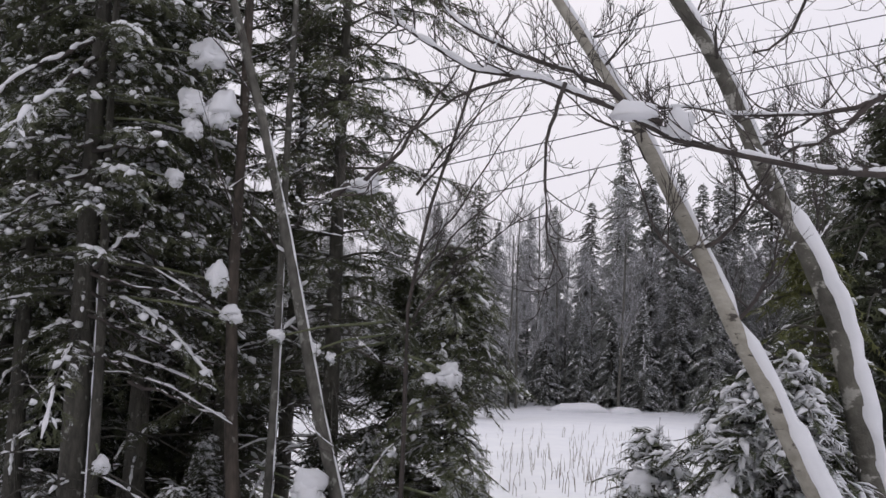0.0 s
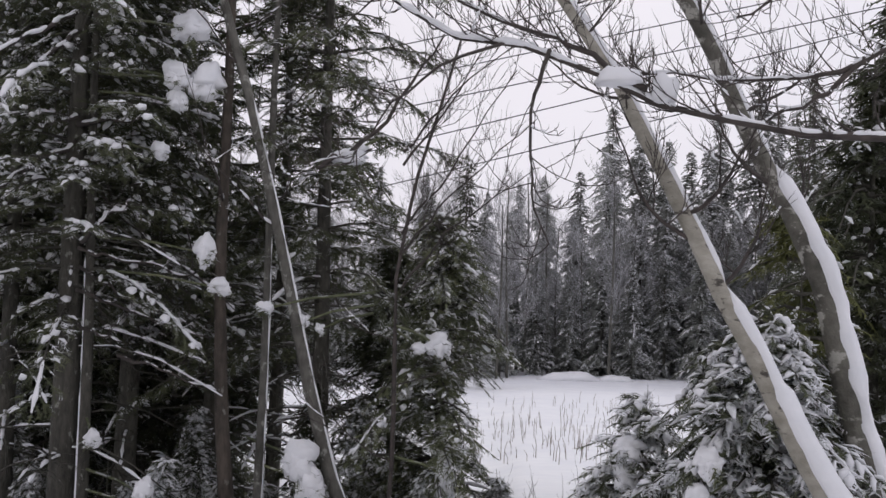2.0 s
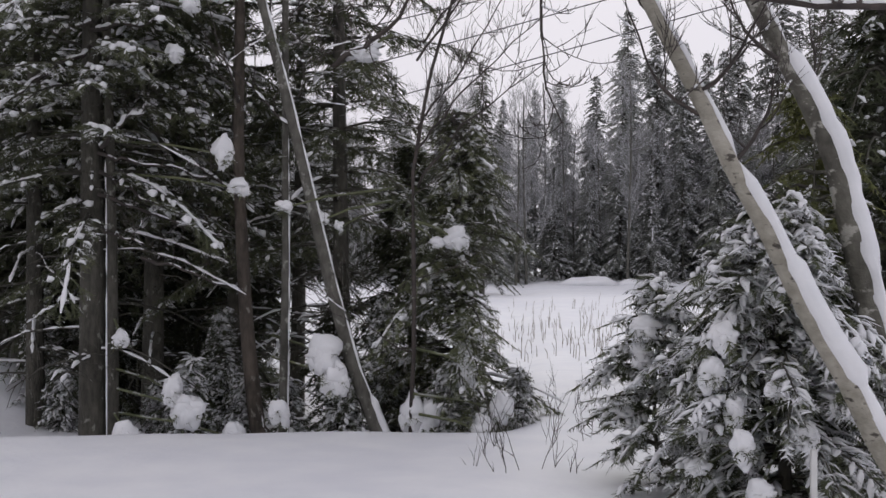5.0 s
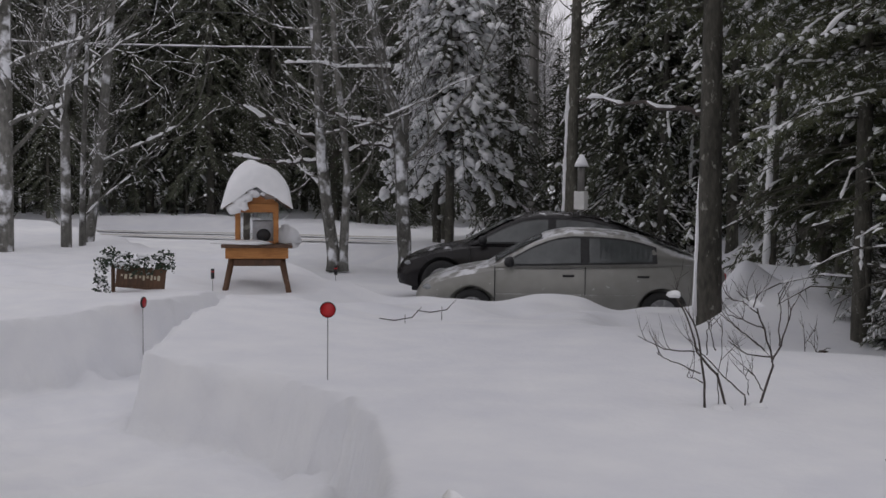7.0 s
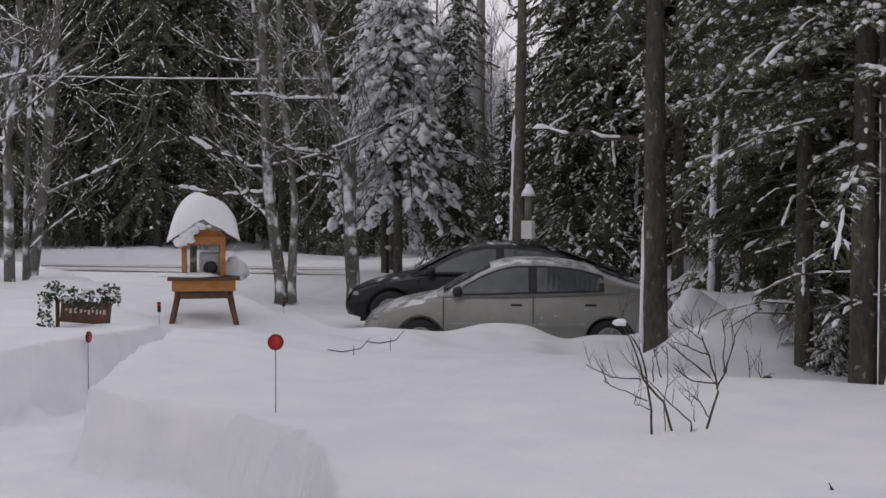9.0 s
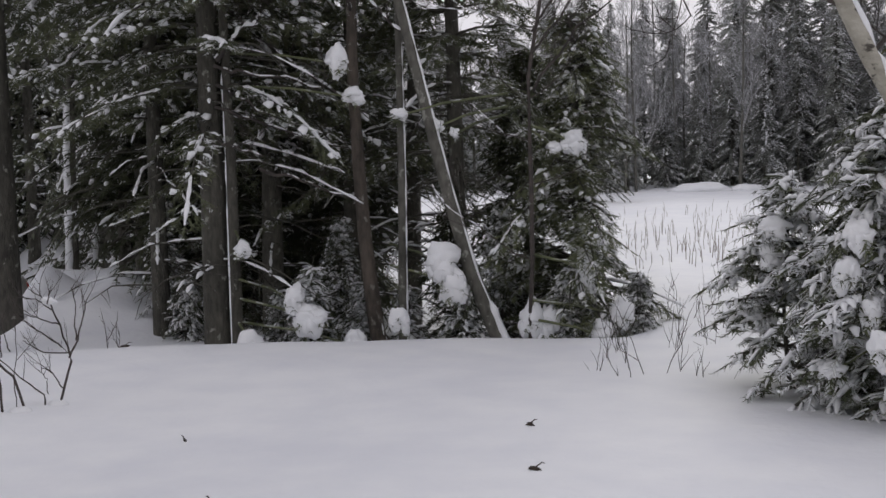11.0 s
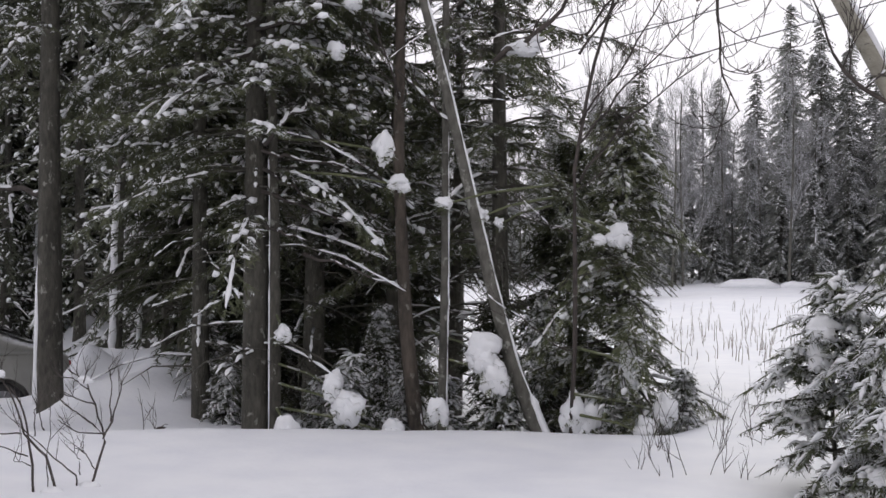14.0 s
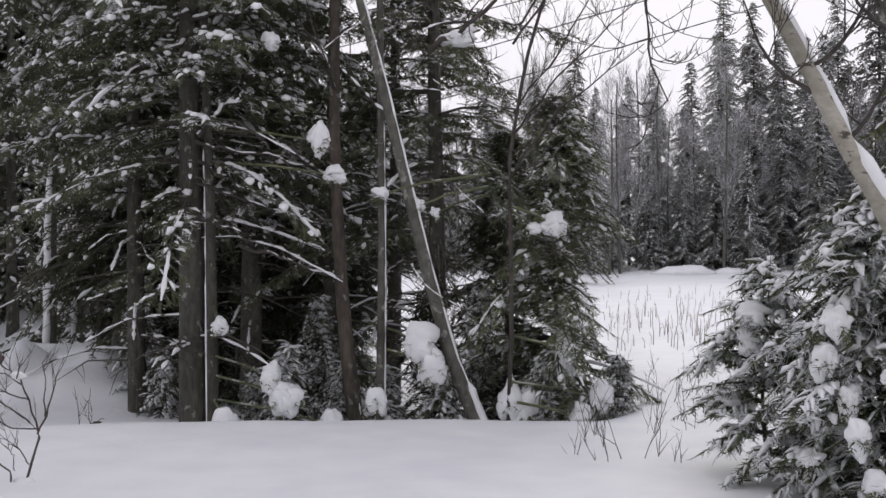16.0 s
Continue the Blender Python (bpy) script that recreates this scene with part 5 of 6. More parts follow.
        for x in (-0.02, -1.05):
            s = Shape()
            s.box((x - 0.08, sg * 0.845 * wide - 0.01, 0.795 * tall), (x + 0.08, sg * 0.845 * wide + 0.016, 0.825 * tall))
            part("door_handle", s, BLACK, t, "dark door handle", bevel=0.008)
        s = Shape()
        s.blob((0.8 * scale_l, sg * 0.93 * wide, 1.0 * tall), 0.07, 0.1, 0.075, 3, 0.1, 10, 8, False)
        s.tube([(0.82 * scale_l, sg * 0.8 * wide, 0.96 * tall), (0.8 * scale_l, sg * 0.93 * wide, 0.98 * tall)], [0.025, 0.03], 6)
        part("wing_mirror", s, BLACK, t, "black wing mirror")
        s = Shape()
        s.blob((1.9 * scale_l, sg * 0.56 * wide, 0.6 * tall), 0.13, 0.16, 0.06, 5, 0.05, 12, 8, False)
        part("headlight", s, LAMP_CLEAR, t, "clear headlight")
        s = Shape()
        s.box((-2.215 * scale_l, sg * 0.58 * wide - 0.12, 0.74 * tall), (-2.12 * scale_l, sg * 0.58 * wide + 0.1, 0.86 * tall))
        part("tail_light", s, RED, t, "red tail light", bevel=0.02)
    # front and rear glass
    for a, b in ((0.34, 1.0), (-1.15, -1.75)):
        s = Shape()
        for i in range(5):
            x = a + (b - a) * i / 4
            zr, zb, wb, wr = interp(cab, x)
            for j in range(7):
                y = (j / 3 - 1) * wr * 0.9
                s.v.append(Vector((x * scale_l, y * wide, (zr + 0.02 - 0.02 * (y / wr) ** 2) * tall)))
        for i in range(4):
            for j in range(6):
                q = (i * 7 + j, i * 7 + j + 1, i * 7 + j + 8, i * 7 + j + 7)
                s.f.append(q if a > 0 else q[::-1])
        part("windscreen" if a > 0 else "rear_window", s, DARK_GLASS, t, "frosted windscreen glass")
    for zc, hh in ((0.3, 0.05), (0.44, 0.035)):
        s = Shape()
        s.tube([(2.07 * scale_l, -0.4 * wide, zc * tall), (2.11 * scale_l, 0, zc * tall), (2.07 * scale_l, 0.4 * wide, zc * tall)], [hh] * 3, 8)
        part("grille_opening", s, BLACK, t, "dark grille opening")
    for ax in (axle, -axle):
        for sg in (1, -1):
            at = pose(ax, sg * 0.745 * wide, wheel_r)
            w = new("wheel")
            w.parent, w.matrix_basis = t, at
            tyre = lathe([(0.6 * wheel_r, -0.09), (0.92 * wheel_r, -0.1), (wheel_r, -0.07), (wheel_r, 0.07), (0.92 * wheel_r, 0.1), (0.68 * wheel_r, 0.095), (0.62 * wheel_r, 0.07)], 32)
            part("tyre", tyre, TYRE, w)
            rim = lathe([(0.0, 0.07 * sg), (0.2 * wheel_r, 0.075 * sg), (0.3 * wheel_r, 0.05 * sg), (0.55 * wheel_r, 0.06 * sg), (0.66 * wheel_r, 0.09 * sg), (0.68 * wheel_r, 0.0)], 28)
            part("rim", rim, RIM, w, "grey wheel cover")
            sp = Shape()
            for k in range(7):
                a = 2 * math.pi * k / 7
                d = Vector((math.cos(a), 0, math.sin(a)))
                sp.tube([d * 0.2 * wheel_r + Vector((0, 0.075 * sg, 0)), d * 0.64 * wheel_r + Vector((0, 0.08 * sg, 0))], [0.018, 0.026], 6)
            part("spoke", sp, RIM, w)
    part("underbody", slab((-1.9 * scale_l, -0.55 * wide, 0.16), (1.9 * scale_l, 0.55 * wide, 0.3)), BLACK, t, "dark underbody", smooth=False)
    return t


DARK_GLASS = material("dim_window_glass", (0.05, 0.056, 0.057), (0.11, 0.118, 0.118), 3, 0.12, spec=0.6)
car_z = -0.25
car(pose(-9.6, 14.95, car_z, 0, 0, 215), "silver-beige four-door saloon dusted with snow, behind a snowbank", SILVER)
car(pose(-11.46, 16.95, car_z + 0.1, 0, 0, 215), "black four-door saloon parked beside a silver one", BLACKPAINT, 1.06, 0.335, 1.5, 1.06, 1.02)


# ---------------------------------------------------------------- feeder, sign, markers
def feeder():
    t = thing("bird_feeder_table", pose(-11.8, 10.95, 0.2, 0, 0, 47) @ Matrix.Diagonal((1.08, 1.08, 1.0, 1)), "orange-stained pine bird feeder house on splayed legs, roof deep in snow", "bird feeder")
    W, D = 0.225, 0.22
    for sx in (-1, 1):
        for sy in (-1, 1):
            s = Shape()
            s.tube([(sx * 0.44, sy * 0.34, -0.3), (sx * 0.37, sy * 0.28, 0.25), (sx * 0.29, sy * 0.22, 0.66)], [0.036, 0.038, 0.036], 8, lump=0.2, rng=random.Random(sx + 2 * sy))
            part("leg", s, PINE_DARK, t, "rough dark splayed leg")
            part("post", slab((sx * W - 0.03, sy * D - 0.03, 0.86), (sx * W + 0.03, sy * D + 0.03, 1.32)), PINE, t, smooth=False, bevel=0.006)
    part("tray", slab((-0.42, -0.34, 0.8), (0.42, 0.34, 0.84)), PINE_DARK, t, "flat tray board", smooth=False, bevel=0.006)
    part("apron", slab((-0.37, -0.29, 0.66), (0.37, -0.26, 0.8)), PINE, t, smooth=False, bevel=0.005)
    part("apron", slab((-0.37, 0.26, 0.66), (0.37, 0.29, 0.8)), PINE, t, smooth=False, bevel=0.005)
    part("apron", slab((-0.34, -0.25, 0.56), (0.34, 0.25, 0.66)), PINE_DARK, t, "lower box under the tray", smooth=False, bevel=0.02)
    part("sill", slab((-W, -D - 0.02, 0.845), (W, D + 0.02, 0.87)), PINE, t, smooth=False, bevel=0.004)
    for sy in (-1, 1):
        part("lintel", slab((-W - 0.03, sy * D - 0.035, 1.25), (W + 0.03, sy * D + 0.035, 1.36)), PINE, t, smooth=False, bevel=0.006)
        s = Shape()
        s.v += vecs((-W - 0.03, sy * D - 0.012, 1.362), (W + 0.03, sy * D - 0.012, 1.362), (0, sy * D - 0.012, 1.54), (-W - 0.03, sy * D + 0.012, 1.362), (W + 0.03, sy * D + 0.012, 1.362), (0, sy * D + 0.012, 1.54))
        s.f += [(0, 1, 2), (5, 4, 3), (0, 3, 4, 1), (1, 4, 5, 2), (2, 5, 3, 0)]
        part("gable", s, PINE, t, smooth=False)
    for sx in (-1, 1):
        s = Shape()
        s.v += [Vector((sx * a, b, c)) for a, b, c in ((0, -0.34, 1.57), (0.38, -0.34, 1.3), (0.38, 0.34, 1.3), (0, 0.34, 1.57), (0, -0.34, 1.6), (0.39, -0.34, 1.325), (0.39, 0.34, 1.325), (0, 0.34, 1.6))]
        q = [(3, 2, 1, 0), (4, 5, 6, 7), (0, 1, 5, 4), (1, 2, 6, 5), (2, 3, 7, 6), (3, 0, 4, 7)]
        s.f += q if sx > 0 else [f[::-1] for f in q]
        part("roof_board", s, PINE_DARK, t, "dark roof board", smooth=False)
    part("glass_pane", slab((-W + 0.03, D - 0.004, 0.87), (W - 0.03, D + 0.004, 1.25)), CLEAR_GLASS, t, "clear pane", smooth=False)
    part("seed_hopper", slab((-0.05, -0.1, 0.872), (0.2, 0.1, 1.14)), SEED, t, "pale grey seed hopper", smooth=False, bevel=0.02)
    part("inner_post", slab((-0.16, -0.04, 0.872), (-0.08, 0.04, 1.3)), BARK_GREY, t, "weathered inner post", smooth=False, bevel=0.01)
    s = lathe([(0.0, -0.16), (0.07, -0.16), (0.085, -0.12), (0.06, -0.1), (0.0, -0.1)], 18)
    for v in s.v:
        v.x, v.z = v.x + 0.08, v.z + 0.95
    part("seed_port", s, BLACK, t, "round dark feeding port")
    # snow on roof and tray
    s = Shape()
    nx, ny = 22, 14
    for j in range(ny + 1):
        for i in range(nx + 1):
            x, y = -0.42 + 0.84 * i / nx, -0.38 + 0.76 * j / ny
            roof = 1.62 - abs(x) * 0.7
            dome = 1.4 + (0.5 + 0.12 * noise.noise(Vector((x * 4, y * 4, 1)))) * max(0, 1 - (abs(x + 0.04) / (0.5 if x > -0.04 else 0.38)) ** 1.9) ** 0.7 - 0.1 * max(0, -x)
            e = max(0, min(1, (0.38 - abs(y)) / 0.14)) ** 0.5 * max(0, min(1, (0.42 - abs(x)) / 0.05)) ** 0.5
            s.v.append(Vector((x, y, roof + max(0, dome - roof) * e + 0.02 * noise.noise(Vector((x * 9, y * 9, 5))))))
    for j in range(ny):
        for i in range(nx):
            q = j * (nx + 1) + i
            s.f.append((q, q + 1, q + nx + 2, q + nx + 1))
    rim = [i for i in range(nx + 1)] + [j * (nx + 1) + nx for j in range(1, ny + 1)] + [ny * (nx + 1) + i for i in range(nx - 1, -1, -1)] + [j * (nx + 1) for j in range(ny - 1, 0, -1)]
    o = len(s.v)
    s.v += [s.v[i] - Vector((0, 0, 0.03)) for i in rim]
    for i in range(len(rim)):
        k = (i + 1) % len(rim)
        s.f.append((rim[k], rim[i], o + i, o + k))
    s.f.append(tuple(o + i for i in range(len(rim))))
    part("roof_snow", s, SNOW, t, "deep rounded cap of snow")
    s = Shape()
    s.blob((-0.1, -0.24, 0.85), 0.34, 0.14, 0.05, 4, 0.3)
    s.blob((0.36, 0.12, 0.85), 0.13, 0.24, 0.22, 9, 0.5)
    part("tray_snow", s, SNOW, t, "snow drifted on the tray")
    s = Shape()
    for i, (x, z, r) in enumerate(((-0.27, 1.3, 0.09), (-0.2, 1.38, 0.09), (-0.12, 1.44, 0.08), (-0.03, 1.5, 0.07), (-0.16, 1.33, 0.07), (0.08, 1.5, 0.04))):
        s.blob((x, -0.335, z), r, 0.04, r * 0.8, 12 + i, 0.45, 10, 7, False)
    part("eave_snow", s, SNOW, t, "snow sliding off the gable")


feeder()


def sign():
    z = height(-11.2, 8.55)
    t = thing("garden_sign", pose(-11.2, 8.55, z - 0.06, 0, 0, 52), "brown carved wooden sign under an evergreen garland, half in snow", "sign")
    tilt = pose(0, 0, 0, 0, 6, 0)
    part("board", slab((-0.24, -0.02, 0.1), (0.3, 0.02, 0.3)), PINE_DARK, t, "weathered brown board", smooth=False, bevel=0.008, at=tilt)
    part("board_edge", slab((-0.25, -0.026, 0.08), (0.31, 0.018, 0.1)), PINE_DARK, t, "darker board rim", smooth=False, bevel=0.004, at=tilt)
    part("board_edge", slab((-0.25, -0.026, 0.3), (0.31, 0.018, 0.32)), PINE_DARK, t, "darker board rim", smooth=False, bevel=0.004, at=tilt)
    g = random.Random(8)
    x = -0.19
    while x < 0.24:
        w = g.uniform(0.035, 0.06)
        part("letter_bar", slab((x, -0.028, 0.19 + g.uniform(-0.01, 0.02)), (x + w * 0.55, -0.02, 0.24 + g.uniform(-0.015, 0.015))), CREAM, t, "worn pale lettering", smooth=False, at=tilt)
        x += w
    for sx in (-0.25, 0.28):
        s = Shape()
        s.tube([(sx, 0.045, -0.4), (sx, 0.045, 0.36)], [0.022, 0.022], 8)
        part("stake", s, PINE_DARK, t, "wooden stake")
    s = Shape()
    for i in range(620):
        u = g.random()
        if g.random() < 0.8:
            c = Vector((-0.38 + 0.8 * u, g.uniform(-0.1, 0.06), 0.4 + 0.04 * math.sin(u * 9) - 0.05 * u + g.uniform(-0.11, 0.1)))
        else:
            c = Vector((-0.38 + g.uniform(-0.06, 0.08), g.uniform(-0.08, 0.05), g.uniform(0.02, 0.42)))
        d = Vector((g.uniform(-1, 1), g.uniform(-1, 0.6), g.uniform(-0.7, 1))).normalized()
        sd = d.cross(Vector((g.uniform(-1, 1), 1, g.uniform(-1, 1)))).normalized()
        l = g.uniform(0.03, 0.06)
        o = len(s.v)
        nn = d.cross(sd) * 0.008
        s.v += [c, c + d * l * 0.5 + sd * l * 0.3, c + d * l, c + d * l * 0.5 - sd * l * 0.3, c + d * l * 0.5 + nn]
        s.f += [(0 + o, 1 + o, 4 + o), (1 + o, 2 + o, 4 + o), (2 + o, 3 + o, 4 + o), (3 + o, 0 + o, 4 + o)]
    tagged(part("garland", s, IVY, t, "dark evergreen garland", smooth=False), kind="stuff")
    for i, (x, zz, r) in enumerate(((-0.3, 0.44, 0.06), (-0.14, 0.47, 0.06), (0.0, 0.37, 0.05), (0.07, 0.45, 0.06), (0.33, 0.38, 0.05), (-0.39, 0.3, 0.04), (0.16, 0.38, 0.05), (-0.18, 0.36, 0.05), (-0.37, 0.14, 0.03), (0.25, 0.46, 0.04))):
        s = Shape()
        s.blob((x, -0.05, zz), r, 0.06, r * 0.6, i, 0.4, 10, 7)
        part("garland_snow", s, SNOW, t, "snow on the garland")


sign()


def marker(x, y, top, label, r=0.052, turn=0.0, disc=True, rod=0.004, sink=0.3, flat=1.0):
    """A driveway marker: a thin rod with a red disc on its head."""
    z = height(x, y)
    t = thing("driveway_marker", pose(x, y, z, 0, 0, turn), label, "marker", "driveway markers")
    s = Shape()
    s.tube([(0, 0, -sink), (0, 0, top)], [rod, rod], 8)
    part("rod", s, WIRE, t, "thin steel rod")
    if disc:
        d = lathe([(0.0, -0.008), (r * 0.8, -0.01), (r * 0.82, -0.006), (r, -0.008), (r, 0.008), (0.0, 0.008)], 28)
        part("reflector", d, RED, t, "round red reflector", at=pose(0, -0.008, top))
        d = lathe([(r, -0.011), (r * 1.08, -0.006), (r * 1.08, 0.01), (r, 0.012)], 28)
        part("reflector_rim", d, BLACK, t, "dark reflector rim", at=pose(0, -0.008, top))
    else:
        s = Shape()
        s.tube([(0, 0, top - 0.02), (0, 0, top + 0.1)], [0.022, 0.022], 12)
        part("cap", s, BLACK, t, "black cap with a red band")
        s = Shape()
        s.tube([(0, 0, top + 0.06), (0, 0, top + 0.075)], [0.024, 0.024], 12)
        part("band", s, RED, t, "red band")
    return t


marker(-6.02, 6.19, 0.5, "red disc reflector on a thin rod in deep snow", turn=44)
marker(-9.95, 7.66, 0.52, "red disc reflector turned edge-on, on a thin rod", turn=118)
marker(-11.36, 9.81, 0.2, "short black-capped drive marker in the snow", disc=False)
marker(-11.75, 12.4, 0.55 - height(-11.75, 12.4), "short black-capped drive marker in the snow", disc=False)
near = marker(-1.61, 1.95, 1.34 - height(-1.61, 1.95), "red reflector capped with a cone of snow, near the house", 0.055, 32)
s = Shape()
s.blob((-0.024, -0.012, 1.37 - height(-1.61, 1.95)), 0.04, 0.036, 0.09, 2, 0.15, 12, 9)
part("snow_cap", s, SNOW, near, "cone of snow")

post = thing("white_post", pose(1.86, 6.29, height(1.86, 6.29)), "plain white plastic snow stake standing before the spruce", "post")
part("stake", slab((-0.016, -0.016, -0.3), (0.016, 0.016, 1.07 - height(1.86, 6.29))), WHITE_PLASTIC, post, smooth=False, bevel=0.004)


def tube_feeder():
    t = thing("hanging_feeder", pose(-10.6, 17.0, 1.36), "slim tube bird feeder with a snow-capped lid hung from a pole", "bird feeder")
    s = Shape()
    s.tube([(0, 0, 0.28), (0, 0, 0.7)], [0.06, 0.06], 14)
    part("tube", s, POLE_WOOD, t, "grey-green seed tube")
    part("tray", slab((-0.1, -0.06, 0.0), (0.1, 0.06, 0.3)), WHITE_PLASTIC, t, "white lower tray", smooth=False, bevel=0.01)
    s = Shape()
    s.tube([(0, 0, 0.7), (0, 0, 0.76), (0, 0, 0.9)], [0.12, 0.1, 0.03], 14)
    part("lid", s, SNOW, t, "snow-covered pointed lid")
    s = Shape()
    s.tube([(0, 0.02, -2.2), (0, 0.02, 0.0)], [0.02, 0.02], 8)
    part("pole", s, WIRE, t, "thin pole")


tube_feeder()


# ---------------------------------------------------------------- overhead lines
def line(a, b, sag, r, label, mat, snow=0.0, name="overhead_cable"):
    a, b = Vector(a), Vector(b)
    pts = [a.lerp(b, i / 24) - Vector((0, 0, sag * (1 - (2 * i / 24 - 1) ** 2))) for i in range(25)]
    s = Shape()
    s.tube(pts, [r] * 25, 6)
    t = thing(name, pose(0, 0, 0), label, "cable")
    part("strand", s, mat, t)
    if snow:
        w = Shape()
        snow_strip(w, pts, snow, random.Random(3), 0.0, 1.0, 0.3, 1.0, 0.5)
        tagged(part("strand_snow", w, SNOW, t, "ridge of snow on the cable"), kind="stuff")


pole_x, pole_y = -19.0, 28.1
up = thing("utility_pole", pose(pole_x, pole_y, height(pole_x, pole_y)), "weathered grey wooden utility pole by the road", "utility pole")
s = Shape()
s.tube([(0, 0, -0.5), (0, 0, 4), (0, 0, 9)], [0.16, 0.14, 0.11], 14)
part("shaft", s, POLE_WOOD, up)
part("crossarm", slab((-0.9, -0.05, 8.3), (0.9, 0.05, 8.42)), POLE_WOOD, up, smooth=False, bevel=0.01)
line((-34.0, 4.0, 5.3), (pole_x, pole_y, 5.3), 0.45, 0.022, "black service cable with snow along the road", CABLE, 0.026)
line((-34.0, 4.3, 6.0), (pole_x, pole_y, 6.05), 0.3, 0.01, "thin upper wire along the road", CABLE)
for a, b in (((-40, 76.2, 5.4), (62, 60, 30.9)), ((-40, 78, 13.2), (62, 60, 34.3)), ((-40, 78, 11.3), (62, 60, 31.9)), ((-40, 78, 9.4), (62, 60, 30.4)), ((-40, 78, 3.2), (62, 60, 29.0))):
    line(a, b, 0.6, 0.035, "high-voltage line high over the field", CABLE, name="power_line")


# ---------------------------------------------------------------- house
HOUSE = pose(-5.19, 2.85, 0, 0, 0, -49.3)
LEN, DEPTH, TOP = 9.0, 7.0, 4.6
house = thing("house", HOUSE, "house with cream vinyl siding on a concrete foundation", "house")
part("foundation", slab((0.06, -DEPTH, -0.6), (LEN, -0.02, 1.2)), CONCRETE, house, "bare grey concrete foundation", smooth=False, bevel=0.01)
part("wall_core", slab((0.0, -DEPTH, 1.204), (LEN, -0.03, TOP)), SIDING, house, "house wall", smooth=False)
rf = Shape()
rf.v += vecs((-0.4, 0.4, TOP), (LEN + 0.4, 0.4, TOP), (LEN + 0.4, -DEPTH - 0.4, TOP), (-0.4, -DEPTH - 0.4, TOP), (-0.4, -DEPTH / 2, TOP + 2.2), (LEN + 0.4, -DEPTH / 2, TOP + 2.2))
rf.f += [(0, 1, 5, 4), (2, 3, 4, 5), (3, 0, 4), (1, 2, 5), (3, 2, 1, 0)]
part("roof", rf, SNOW, house, "snow-covered roof", smooth=False)
part("corner_post", slab((-0.012, -0.13, 1.17), (0.13, 0.024, TOP - 0.01)), TRIM, house, "white corner trim", smooth=False, bevel=0.006)
course = Shape()
prof = [(-0.028, 0.0), (0.014, 0.0), (0.015, 0.012), (0.006, 0.06), (0.004, 0.066), (0.0, 0.122), (-0.028, 0.126)]
for x in (0.13, LEN):
    course.v += [Vector((x, y, z)) for y, z in prof]
k = len(prof)
for i in range(k):
    course.f.append((i, (i + 1) % k, k + (i + 1) % k, k + i))
course.f += [tuple(reversed(range(k))), tuple(range(k, 2 * k))]
course_me = course.mesh("siding_course", smooth=False)
for i in range(27):
    part("siding_course", course_me, SIDING, house, at=pose(0, 0, 1.19 + 0.125 * i))
    part("course_end", slab((0.124, 0.0, 1.192 + 0.125 * i), (0.142, 0.0165, 1.204 + 0.125 * i)), BLACK, house, "dark gap at the course end", smooth=False)


def wall_box(name, x0, x1, z0, z1, depth, label, mat, snow_h, seed, extra=None, category="utility box"):
    t = thing(name, HOUSE @ pose(x0, 0.02, z0), label, category, "boxes on the house wall")
    w, h = x1 - x0, z1 - z0
    part("case", slab((0, 0, 0), (w, depth, h)), mat, t, smooth=False, bevel=0.006)
    part("cover", slab((0.015, depth + 0.001, 0.015), (w - 0.015, depth + 0.014, h - 0.015)), mat, t, "flat front cover", smooth=False, bevel=0.004)
    part("latch", slab((w * 0.4, depth + 0.014, 0.02), (w * 0.6, depth + 0.026, 0.05)), GALVANISED, t, "small latch", smooth=False, bevel=0.003)
    if snow_h:
        s = Shape()
        s.blob((w * 0.5, depth * 0.5, h), w * 0.55, depth * 0.7, snow_h * 0.8, seed, 0.18, 18, 12)
        s.blob((w * 0.42, depth * 0.35, h + snow_h * 0.3), w * 0.4, depth * 0.5, snow_h * 0.72, seed + 3, 0.2, 16, 11, False)
        s.blob((w * 0.68, depth * 0.7, h + 0.01), w * 0.34, depth * 0.45, snow_h * 0.55, seed + 5, 0.2, 14, 10)
        part("snow_cap", s, SNOW, t, "tall heap of snow on top")
    return t


meter = wall_box("meter_box", 1.2, 1.5, 1.93, 2.3, 0.13, "grey electric meter box under a tall cap of snow", GREY_METAL, 0.24, 1)
s = lathe([(0.0, 0.0), (0.09, 0.0), (0.092, 0.02), (0.088, 0.03)], 26)
part("meter_ring", s, GALVANISED, meter, "metal meter ring", at=pose(0.13, 0.15, 0.19))
s = lathe([(0.088, 0.03), (0.086, 0.1), (0.07, 0.125), (0.0, 0.13)], 26)
part("meter_dome", s, CLEAR_GLASS, meter, "clear glass meter dome", at=pose(0.13, 0.15, 0.19))
s = lathe([(0.0, 0.02), (0.06, 0.02), (0.06, 0.08), (0.0, 0.08)], 20)
part("meter_works", s, BLACK, meter, "dark meter works", at=pose(0.13, 0.15, 0.19))
s = Shape()
s.blob((0.13, 0.21, 0.25), 0.1, 0.08, 0.15, 6, 0.2, 12, 9)
part("snow_cap", s, SNOW, meter, "snow on the meter")
wall_box("breaker_box", 1.4, 1.58, 1.81, 2.06, 0.1, "grey disconnect box crusted with snow", GREY_METAL, 0.22, 2)
wall_box("cable_box", 1.06, 1.2, 1.69, 1.83, 0.09, "small grey cable box with a snow cap", GREY_METAL, 0.09, 3)
wall_box("telephone_box", 1.17, 1.3, 1.38, 1.62, 0.08, "grey telephone box with snow on top", GREY_METAL, 0.08, 4)
